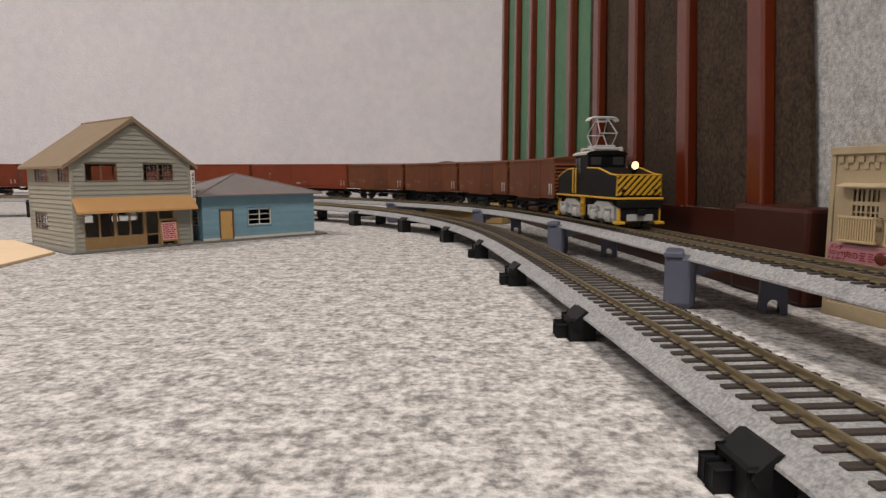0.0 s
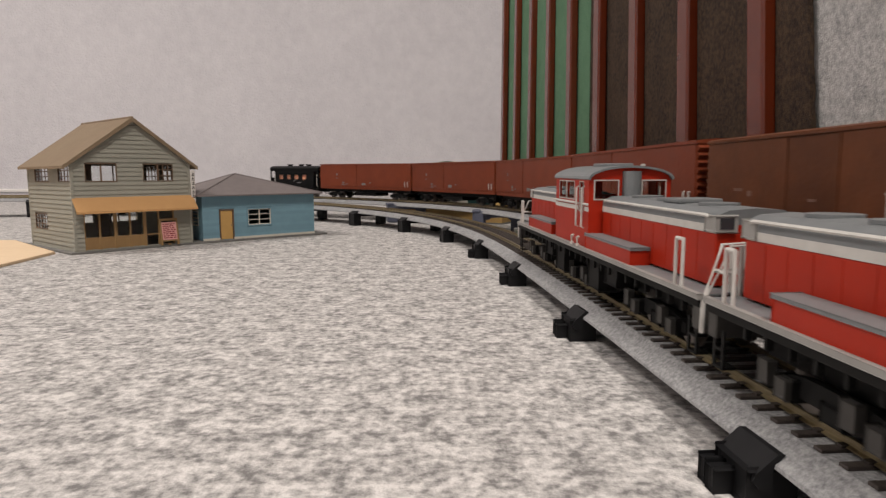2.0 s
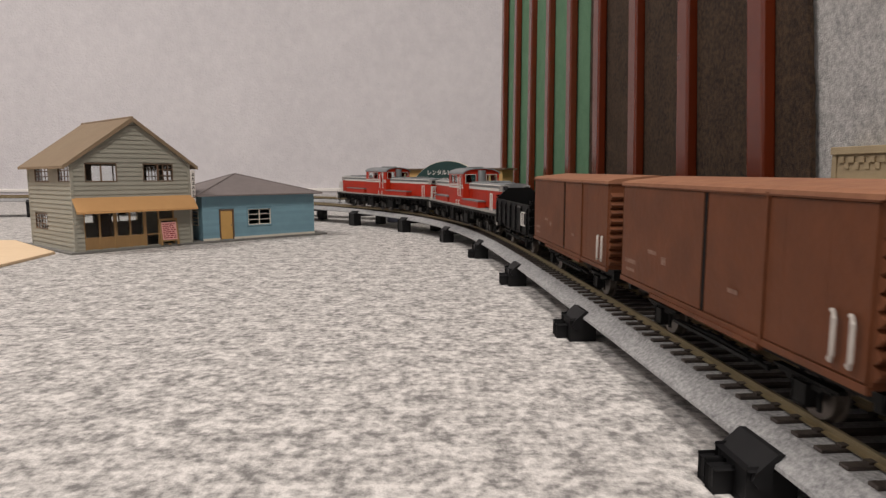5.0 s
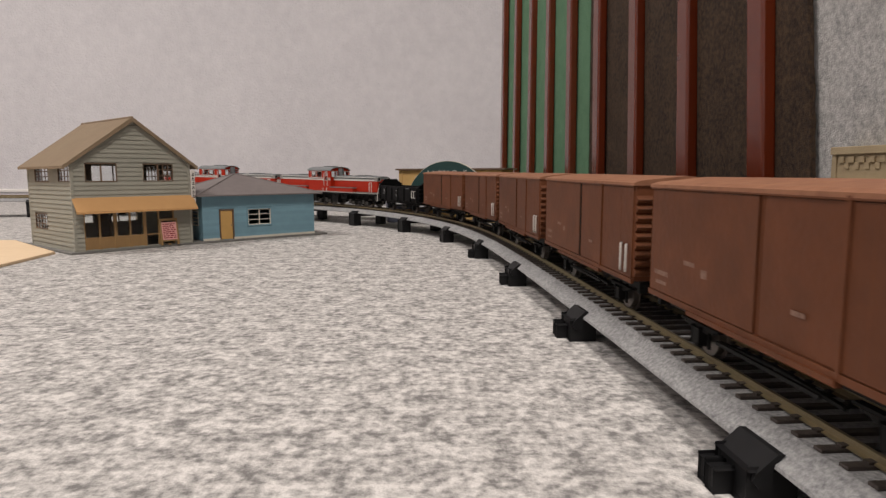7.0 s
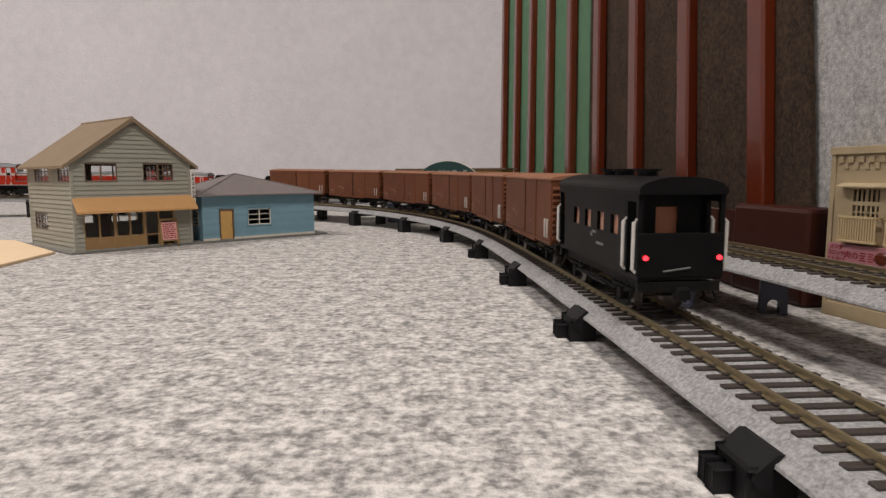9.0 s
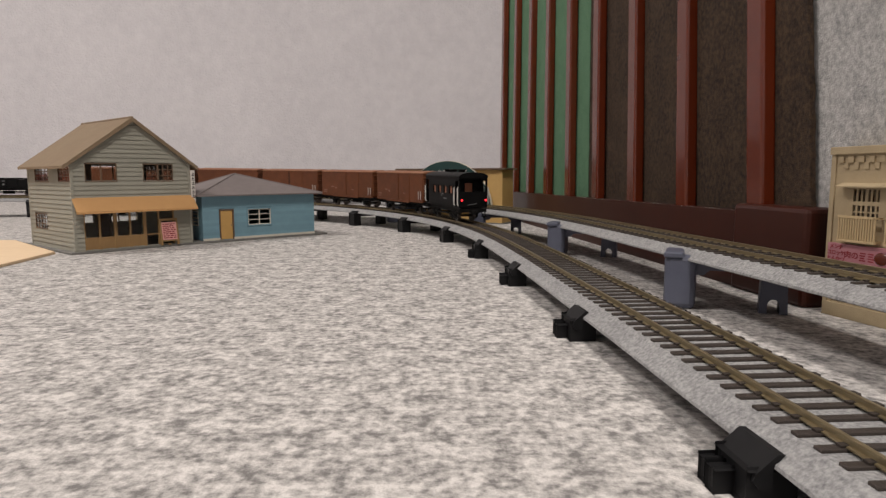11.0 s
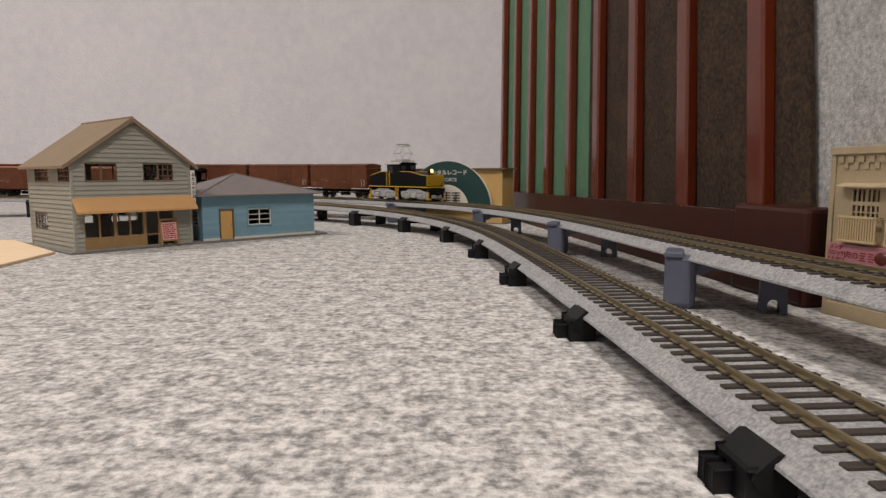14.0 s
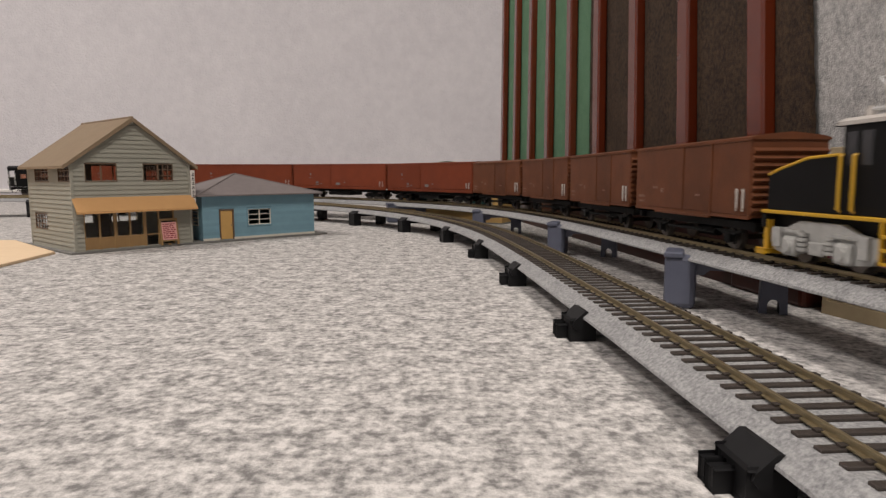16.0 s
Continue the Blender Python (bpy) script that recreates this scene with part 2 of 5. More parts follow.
def build_screen():
    s = thing("slatted_screen", "dark red lacquered wooden screen of upright slats on a base rail", "screen", m=SCREEN_M)
    for k in range(9):
        y = 339.35 + 81.6 * k
        bar = part("slat", box(B(), 0, 0, 0, 8.2, 14.7, 310, 1.6), M_LACQUER, s)
        bar.matrix_local = Matrix.Translation((0, y / 1000, 0.038)) @ Matrix.Rotation(radians(-lean_at(y)), 4, "Y")
    part("rail", prism(B(), [(300, 0), (1042, 0), (1042, 39.2), (300, 44.2)], -1, 14, "X"), M_SHADED_LACQUER, s)
    part("end_block", box(B(), -5, 298, 0, 15, 358, 48.2, 2.4), M_SHADED_LACQUER, s)
    # pale dust and chips caught on the rail
    rnd = random.Random(8)
    dust = B()
    for _ in range(60):
        y = rnd.uniform(362, 640)
        r = rnd.uniform(0.08, 0.22)
        zt = 44.2 - (y - 300) * 5 / 742
        box(dust, -0.8 + rnd.uniform(0, 1.5), y, zt - 0.05, -0.4 + rnd.uniform(0.2, 1.5), y + 3 * r, zt + r)
    tagged(part("dust_flecks", dust, M_BASEBOARD, s), kind="stuff")
    for name, y0, y1, x, m, lab, bow in (("brown_felt_sheet", 312, 648, 10.2, M_FELT_BROWN, "dark brown felt sheet standing behind the slats", 4.0),
                                         ("green_felt_sheet", 631, 1033, 9.4, M_FELT_GREEN, "green felt sheet standing behind the slats", 0.0),
                                         ("grey_felt_sheet", -420, 330, 14.5, M_FELT_GREY, "speckled grey felt sheet standing behind the screen", 0.0)):
        bm = B()
        felt_sheet(bm, y0, y1, x, 335, bow)
        ob = tagged(part(name, bm, m), lab, "felt sheet")
        ob.matrix_world = SCREEN_M


# ================= track and piers =================
SLEEPER_PITCH = 6.95


def build_line(line, label, s0, s1, near0, near1):
    t = thing("model_track", label, "model track", "tracks")
    sweep(line, s0, s1, [(-20.9, -7.4), (-20.4, -7.8), (20.4, -7.8), (20.9, -7.4), (20.7, -6.6), (15.6, -3.1), (15.0, -2.75), (-15.0, -2.75), (-15.6, -3.1), (-20.7, -6.6)], 6, "roadbed", M_BALLAST, t, label="speckled grey moulded ballast")
    for side in (-1, 1):
        c = side * 8.6
        sweep(line, s0, s1, [(c - 1.0, -2.05), (c + 1.0, -2.05), (c + 1.0, -1.75), (c + 0.3, -1.5), (c + 0.3, -0.7), (c + 0.5, -0.55), (c + 0.5, -0.08), (c + 0.35, 0), (c - 0.35, 0), (c - 0.5, -0.08), (c - 0.5, -0.55), (c - 0.3, -0.7), (c - 0.3, -1.5), (c - 1.0, -1.75)], 6, "rail", M_RAIL, t, label="dull brass-coloured rail")
    me = None
    rest = B()
    for s in np.arange(s0 + 4, s1, SLEEPER_PITCH):
        x, y, z, h = on(line, s)
        m = Matrix.Translation((x / 1000, y / 1000, (z - 3.2) / 1000)) @ Matrix.Rotation(-h, 4, "Z")
        if near0 <= s <= near1:
            if me is None:
                b = box(B(), -14.6, -1.25, 0, 14.6, 1.25, 1.15, 0.22)
                for q in (-1, 1):
                    box(b, q * 8.6 - 1.9, -0.8, 1.25, q * 8.6 + 1.9, 0.8, 1.7)
                first = part("sleeper", b, M_SLEEPER, t)
                me = first.data
                first.matrix_local = m
            else:
                shared("sleeper", me, t, m)
        else:
            tb = box(B(), -14.6, -1.25, 0, 14.6, 1.25, 1.15)
            merge(rest, tb, Matrix.Translation((x, y, z - 3.2)) @ Matrix.Rotation(-h, 4, "Z"))
    tagged(part("sleepers", rest, M_SLEEPER, t), kind="stuff")
    return t


def build_black_pier(s, grp):
    """A low black trestle foot that clips under the roadbed."""
    x, y, z, h = on(INNER, s)
    top = z - 7.8
    m = Matrix.Translation((x / 1000, y / 1000, 0)) @ Matrix.Rotation(-h, 4, "Z")
    p = thing("track_pier", "low black plastic pier clipped under the track", "track pier", grp, m)
    for side in (-1, 1):
        part("leg", box(B(), side * 16, -6, 0, side * 25, 6, max(top - 0.4, 3), 0.8), M_PIER_BLACK, p)
        b = B()
        prism(b, [(side * 23.6, top - 4.0), (side * 25.0, top - 2.2), (side * 24.6, top - 0.8), (side * 20.2, top + 3.1), (side * 18.8, top + 3.0), (side * 21.1, top + 0.4), (side * 21.1, top - 4.0)], -7, 7)
        part("clip", b, M_PIER_BLACK, p)
        if top < 11.5:
            b = B()
            box(b, side * 23.6, -0.4, 0, side * 28.6, 2.8, 5.4, 0.8)
            box(b, side * 23.6, 4.0, 0, side * 28.2, 6.8, 5.4, 0.8)
            box(b, side * 23.6, 0.2, 0.1, side * 26.8, 6.4, 3.8, 0.4)
            part("socket", b, M_PIER_BLACK, p)
    part("crossbar", box(B(), -24, -4.5, max(top - 4.2, 0.4), 24, 4.5, max(top - 0.2, 1.5), 0.4), M_PIER_BLACK, p)


def build_grey_pier(s, material, grp, label):
    """A taller rounded pier with a notched foot and a saddle under the roadbed."""
    x, y, z, h = on(OUTER, s)
    top = z - 7.8
    m = Matrix.Translation((x / 1000, y / 1000, 0)) @ Matrix.Rotation(-h - radians(29), 4, "Z")
    p = thing("track_pier", label, "track pier", grp, m)
    b = B()
    box(b, -29.5, -9.0, 0, -15, 9.0, top + 2.6, 2.6)
    part("leg", b, material, p)
    b = B()
    box(b, -29.8, -10.0, top + 1.2, -20.9, 10.0, top + 4.4, 0.9)
    box(b, -22.6, -7.6, top - 1.0, -18, 7.6, top + 1.4, 0.5)
    part("saddle", b, material, p)
    # the other leg stands on two feet with an arch between them
    arch = [(2.6 * math.cos(a), 4.2 + 2.6 * math.sin(a)) for a in np.linspace(math.pi, 0, 9)]
    b = B()
    prism(b, [(12.6, 0), (16.0, 0)] + [(18.6 + a, c) for a, c in arch] + [(21.2, 0), (24.6, 0), (23.8, top - 0.05), (13.4, top - 0.05)], -5.5, 5.5, "Y")
    part("leg", b, material, p)
    b = B()
    prism(b, [(-18, top - 0.1), (18, top - 0.1), (18, top - 7), (12, top - 7), (9, top - 4.5), (-9, top - 4.5), (-12, top - 7), (-18, top - 7)], -4.5, 4.5)
    part("crossbar", b, material, p)


def build_tracks():
    build_line(INNER, "inner model railway track on grey ballast over low black piers", -420, 2300, 40, 1240)
    build_line(OUTER, "outer model railway track on grey ballast over grey piers", -420, 2260, 180, 1400)
    for k in range(-4, 19):
        build_black_pier(122 + 122.4 * k, "piers of the inner track")
    for s in [297 + 203 * k for k in range(-4, 10)]:
        build_grey_pier(s, M_PIER_GREY, "piers of the outer track", "blue-grey plastic pier under the raised track")

# ================= rolling stock =================
M_VAN = mat("brown_van_paint", (0.160, 0.053, 0.021), (0.082, 0.029, 0.013), 0.012, 0.55, bump=0.08, fine=0.002, per_object=0.1)
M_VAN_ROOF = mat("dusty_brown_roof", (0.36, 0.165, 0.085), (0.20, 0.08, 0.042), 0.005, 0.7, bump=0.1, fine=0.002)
M_WAGON = mat("red_brown_wagon_paint", (0.200, 0.042, 0.016), (0.145, 0.031, 0.013), 0.012, 0.46, bump=0.08, fine=0.002, per_object=0.08)
M_RED = mat("vermilion_loco_paint", (0.44, 0.024, 0.006), (0.33, 0.017, 0.005), 0.01, 0.42)
M_WHITE = mat("white_paint", (0.66, 0.64, 0.60), (0.50, 0.48, 0.45), 0.004, 0.5)
M_LOCO_GREY = mat("grey_loco_roof", (0.205, 0.215, 0.22), (0.145, 0.155, 0.16), 0.008, 0.5)
M_BLACK = mat("matt_black_running_gear", (0.012, 0.0115, 0.011), (0.006, 0.006, 0.006), 0.004, 0.6)
M_BLACK_BODY = mat("black_body_paint", (0.006, 0.006, 0.0063), (0.0035, 0.0035, 0.004), 0.01, 0.5)
M_GEAR = mat("dusty_dark_gear", (0.055, 0.050, 0.045), (0.030, 0.028, 0.026), 0.004, 0.6)
M_STEEL = mat("worn_wheel_steel", (0.20, 0.18, 0.16), (0.12, 0.10, 0.09), 0.003, 0.4, metal=0.8)
M_YELLOW = mat("yellow_trim_paint", (0.62, 0.36, 0.02), (0.52, 0.29, 0.015), 0.006, 0.45)
M_TRUCK = mat("pale_grey_truck_casting", (0.52, 0.52, 0.50), (0.27, 0.27, 0.26), 0.003, 0.55, bump=0.2, fine=0.001)
M_SILVER = mat("grey_pantograph_paint", (0.55, 0.55, 0.55), (0.44, 0.44, 0.44), 0.004, 0.4, metal=0.2)
M_MARK = mat("pale_stencil_marks", (0.55, 0.52, 0.48), (0.42, 0.38, 0.35), 0.002, 0.7)
M_STENCIL = mat("worn_stencil_paint", (0.27, 0.165, 0.12), (0.13, 0.06, 0.04), 0.0012, 0.7, spread=0.15)
M_DECK = mat("worn_grey_deck_paint", (0.36, 0.35, 0.33), (0.26, 0.25, 0.235), 0.004, 0.6)
M_WORN_GREY = mat("worn_grey_stencil_paint", (0.22, 0.22, 0.22), (0.09, 0.09, 0.09), 0.0012, 0.7)
M_LOAD = mat("black_coal_load", (0.014, 0.014, 0.015), (0.006, 0.006, 0.007), 0.002, 0.55, bump=0.9)
M_TAIL = mat("red_tail_lamp", (1.0, 0.02, 0.03), (1.0, 0.02, 0.03), 0.01, 0.4, emit=4.0)
M_HEAD = mat("warm_headlamp", (1.0, 0.60, 0.20), (1.0, 0.60, 0.20), 0.01, 0.3, emit=3.2)


M_WARM = mat("orange_brown_cabin_lining", (0.56, 0.235, 0.135), (0.40, 0.16, 0.095), 0.005, 0.6)

# old matt paints reflect less than gloss
for dull, level in ((M_VAN, 0.25), (M_WAGON, 0.2), (M_RED, 0.25), (M_BLACK, 0.14), (M_PIER_BLACK, 0.25), (M_BLACK_BODY, 0.14), (M_SHADED_LACQUER, 0.3)):
    dull.node_tree.nodes["Principled BSDF"].inputs["Specular IOR Level"].default_value = level


def glass(name, tint, rough=0.05):
    m = bpy.data.materials.new(name)
    m.use_nodes = True
    b = m.node_tree.nodes["Principled BSDF"]
    b.inputs["Base Color"].default_value = (*tint, 1)
    b.inputs["Roughness"].default_value = rough
    b.inputs["Transmission Weight"].default_value = 1.0
    b.inputs["IOR"].default_value = 1.2
    return m


M_GLASS = glass("clear_window", (0.9, 0.92, 0.92))
M_DARK_GLASS = mat("dark_window", (0.05, 0.05, 0.055), (0.03, 0.03, 0.033), 0.01, 0.15)


def pane(name, bm, parent):
    ob = part(name, bm, M_GLASS, parent)
    ob.visible_shadow = False
    return ob


def wheelset(parent, y, r=5.4):
    b = B()
    for q in (-1, 1):
        disc(b, (q * 7.9, y, r), r, 2.2, "X", 20)
        disc(b, (q * 6.8, y, r), r + 0.9, 0.6, "X", 20)
    disc(b, (0, y, r), 1.2, 15, "X", 8)
    part("wheelset", b, M_STEEL, parent)


def coupler(parent, y, sgn, z=9.5):
    b = B()
    box(b, -1.5, min(y, y + sgn * 5), z - 1.2, 1.5, max(y, y + sgn * 5), z + 1.2, 0.3)
    box(b, -2.4, min(y + sgn * 4, y + sgn * 7.2), z - 2, 2.4, max(y + sgn * 4, y + sgn * 7.2), z + 2, 0.5)
    part("coupler", b, M_BLACK, parent)


def axle_guard(parent, y, x, r=5.4):
    """Spring, axle box and W-shaped guard on one side of an axle."""
    for q in (-1, 1):
        b = B()
        box(b, q * x, y - 2.2, r - 2, q * (x + 2.2), y + 2.2, r + 2.4, 0.4)
        for k, (w, z) in enumerate(((10, 8.2), (8, 7.5), (5.5, 6.9))):
            box(b, q * x + 0.2, y - w, z, q * (x + 1.6), y + w, z + 0.6)
        box(b, q * x - 0.4 * q, y - 3.4, r - 3, q * (x + 0.3), y - 2.4, 11)
        box(b, q * x - 0.4 * q, y + 2.4, r - 3, q * (x + 0.3), y + 3.4, 11)
        part("axle_guard", b, M_BLACK, parent)


def underframe(parent, L, w=20, z0=9.6, z1=13):
    for q in (-1, 1):
        part("side_sill", box(B(), q * w / 2 - 1.2, -L / 2, z0, q * w / 2 + 1.2, L / 2, z1), M_BLACK, parent)
        part("end_sill", box(B(), -w / 2 - 4, q * (L / 2 - 1) - 1, z0, w / 2 + 4, q * (L / 2 - 1) + 1, z1), M_BLACK, parent)
    part("centre_sill", box(B(), -6, -L / 2 + 2, z0 + 0.5, 6, L / 2 - 2, z1), M_BLACK, parent)


def brake_gear(parent):
    b = B()
    disc(b, (4, 4, 6.5), 2.6, 16, "Y", 10)
    rod(b, [(-12, -22, 6.5), (-12, 0, 7.5), (-12, 22, 6.5)], 0.6, 5)
    rod(b, [(12, -22, 6.5), (12, 0, 7.5), (12, 22, 6.5)], 0.6, 5)
    box(b, -14.5, -18, 6.8, -13.6, 20, 7.6)
    box(b, 13.6, -18, 6.8, 14.5, 20, 7.6)
    part("brake_gear", b, M_BLACK, parent)


def marks(parent, rows, x, material=None):
    """Stencilled marks as small plain bars: y, z, length, height, on both sides."""
    for y, z, ln, h in rows:
        for q in (-1, 1):
            b = B()
            box(b, q * x, q * -y - ln / 2, z, q * (x + 0.12), q * -y + ln / 2, z + h)
            part("side_mark", b, material or M_STENCIL, parent)


def end_ribs(parent, y, sgn, w, z0, z1, n, material):
    for i in range(n):
        z = z0 + (z1 - z0) * (i + 0.5) / n
        b = B()
        prism(b, [(y, z - 1.4), (y + sgn * 0.9, z - 0.8), (y + sgn * 1.6, z), (y + sgn * 1.4, z + 0.4), (y, z + 1.4)], -w / 2 + 0.2, w / 2 - 0.2, "X")
        part("end_rib", b, material, parent)


def box_van(L=112, w=34, z0=13.6, z1=45.0, top=47.6, label="brown boxcar with ribbed steel ends and sliding doors", group="brown vans of the train", body_mat=None, roof_mat=None, name="box_van", door_gap=False):
    bm_ = body_mat or M_VAN
    t = thing(name, label, "goods van", group)
    h = L / 2
    part("body", box(B(), -w / 2 + 0.6, -h, z0, w / 2 - 0.6, h, z1, 0.3), bm_, t)
    b = B()
    prof = [(-w / 2 - 0.3, z1 - 0.4), (-w / 2 - 0.3, z1 + 0.5), (-w / 2 + 2.0, z1 + 1.2), (-w / 4, top - 0.8), (0, top), (w / 4, top - 0.8), (w / 2 - 2.0, z1 + 1.2), (w / 2 + 0.3, z1 + 0.5), (w / 2 + 0.3, z1 - 0.4)]
    prism(b, prof, -h - 0.6, h + 0.6)
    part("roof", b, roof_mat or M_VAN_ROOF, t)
    for q in (-1, 1):
        # plain panel, recessed door and plain panel, with a deep gap beside the door
        for y0, y1, d in ((-h + 0.6, -26.6, 0.4), (-25.4, -0.8, 0.15), (0.6, h - 0.6, 0.45)):
            b = box(B(), q * (w / 2 - 0.8), -q * y0 if q > 0 else y0, z0 + 1.2, q * (w / 2 - 0.6 + d), -q * y1 if q > 0 else y1, z1 - 1.0, 0.12)
            part("side_panel", b, bm_, t)
        b = B()
        box(b, q * (w / 2 - 0.8), -h, z0 - 0.6, q * (w / 2 + 0.15), h, z0 + 0.9)
        box(b, q * (w / 2 - 0.8), -h, z1 - 0.8, q * (w / 2 + 0.25), h, z1 + 0.1)
        box(b, q * (w / 2 - 0.8), q * 26.0 - 0.5, z0, q * (w / 2 + 0.35), q * 26.0 + 0.5, z1)
        part("side_rail", b, bm_, t)
        for k in (1, 3, 5, 11, 13, 15):
            yy = -h + 5 + k * (L - 10) / 16
            if not -2 < q * yy < 28:
                part("seam", box(B(), q * (w / 2 - 0.5), yy - 0.18, z0 + 2, q * (w / 2 - 0.17), yy + 0.18, z1 - 2), bm_, t)
        if door_gap:
            part("door_gap", box(B(), q * (w / 2 - 0.8), q * -0.1 - 0.7, z0 + 1, q * (w / 2 - 0.25), q * -0.1 + 0.7, z1 - 1), M_BLACK, t)
        part("door_track", box(B(), q * (w / 2 - 0.8), q * -2 - 28, z0 - 1.6, q * (w / 2 + 0.5), q * -2 + 28, z0 - 0.4, 0.15), bm_, t)
        for yy in (h - 2.9, h - 7.4):
            b = B()
            rod(b, [(q * (w / 2 + 0.2), q * (yy - 1.6), z0 + 3.0), (q * (w / 2 + 0.9), q * (yy - 0.4), z0 + 3.0), (q * (w / 2 + 1.0), q * yy, z0 + 4.0), (q * (w / 2 + 1.0), q * yy, z0 + 10.6), (q * (w / 2 + 0.9), q * (yy - 0.4), z0 + 11.6), (q * (w / 2 + 0.2), q * (yy - 1.6), z0 + 11.6)], 0.45, 6)
            part("grab_bar", b, M_MARK, t)
        end_ribs(t, q * h, q, w - 1.2, z0 + 1.5, z1 - 3.5, 9, bm_)
        coupler(t, q * (h - 3), q)
    marks(t, [(h - 8, z0 + 6, 9, 1.3), (h - 8, z0 + 3.4, 7, 1.0), (h - 25, z0 + 11, 6, 1.2), (h - 33, z0 + 9, 3, 2.2), (h - 70, z0 + 8, 4, 1.0)], w / 2 - 0.25)
    underframe(t, L)
    brake_gear(t)
    for y in (-0.3 * L, 0.3 * L):
        wheelset(t, y)
        axle_guard(t, y, 10.6)
    return t


def bogie(parent, y, wb=20, name="bogie", material=None, r=5.4):
    material = material or M_BLACK
    bg = part(name, box(B(), -9, y - 3, 6, 9, y + 3, 10, 0.5), material, parent)
    for q in (-1, 1):
        b = B()
        prism(b, [(y - wb / 2 - 5, 4), (y + wb / 2 + 5, 4), (y + wb / 2 + 5, 7), (y + wb / 2 - 4, 8.6), (y - wb / 2 + 4, 8.6), (y - wb / 2 - 5, 7)], q * 10.4, q * 12.6, "X")
        for k in (-1, 1):
            box(b, q * 11, y + k * wb / 2 - 2.2, 3.2, q * 13.8, y + k * wb / 2 + 2.2, 7.4, 0.4)
        box(b, q * 11, y - 3.2, 2.6, q * 13.2, y + 3.2, 6, 0.4)
        part("side_frame", b, material, bg)
    for k in (-1, 1):
        wheelset(parent, y + k * wb / 2, r)


def long_wagon():
    w, L, z0, z1, top = 34.5, 186, 14.5, 49.2, 50.6
    t = thing("long_wagon", "long red-brown bogie freight wagon with smooth sides", "freight wagon", "long wagons of the train")
    h = L / 2
    part("body", box(B(), -w / 2, -h, z0, w / 2, h, z1, 0.4), M_WAGON, t)
    b = B()
    prism(b, [(-w / 2 - 0.7, z1 - 1.2), (-w / 2 - 0.7, z1 + 0.4), (-w / 4, top - 0.3), (w / 4, top - 0.3), (w / 2 + 0.7, z1 + 0.4), (w / 2 + 0.7, z1 - 1.2)], -h - 0.5, h + 0.5)
    part("roof", b, M_WAGON, t)
    for q in (-1, 1):
        for y0, y1 in ((-h + 1, 0.06 * L), (0.07 * L, h - 1)):
            part("side_panel", box(B(), q * (w / 2 - 0.3), -q * y0, z0 + 3.2, q * (w / 2 + 0.45), -q * y1, z1 - 1.6, 0.2), M_WAGON, t)
        part("sill", box(B(), q * (w / 2 - 0.3), -h, z0 - 1.0, q * (w / 2 + 0.3), h, z0 + 2.6, 0.15), M_WAGON, t)
        end_ribs(t, q * h, q, w, z0 + 1.5, z1 - 1.5, 9, M_WAGON)
        coupler(t, q * (h - 3), q)
        b = B()
        for yy in (h - 5, h - 10):
            rod(b, [(q * (w / 2 + 0.3), q * yy, z0 + 4), (q * (w / 2 + 1.2), q * yy, z0 + 4.2), (q * (w / 2 + 1.2), q * yy, z0 + 10.5), (q * (w / 2 + 0.3), q * yy, z0 + 10.7)], 0.5, 6)
        part("grab_bar", b, M_MARK, t)
    marks(t, [(h - 38, z0 + 19, 3, 3), (h - 38, z0 + 14.5, 5, 0.8), (h - 52, z0 + 7, 5, 2.6), (h - 52, z0 + 4.6, 7, 1.2), (h - 95, z0 + 5, 8, 3.2), (h - 60, z0 + 6, 4, 1.0), (h - 108, z0 + 8, 3, 1.2)], w / 2 + 0.4, M_WORN_GREY)
    underframe(t, L - 4)
    for y in (-h + 28, h - 28):
        bogie(t, y)
    b = B()
    box(b, -13, -22, 4.5, 13, 22, 9.5, 0.6)
    part("air_tank", b, M_BLACK, t)
    return t


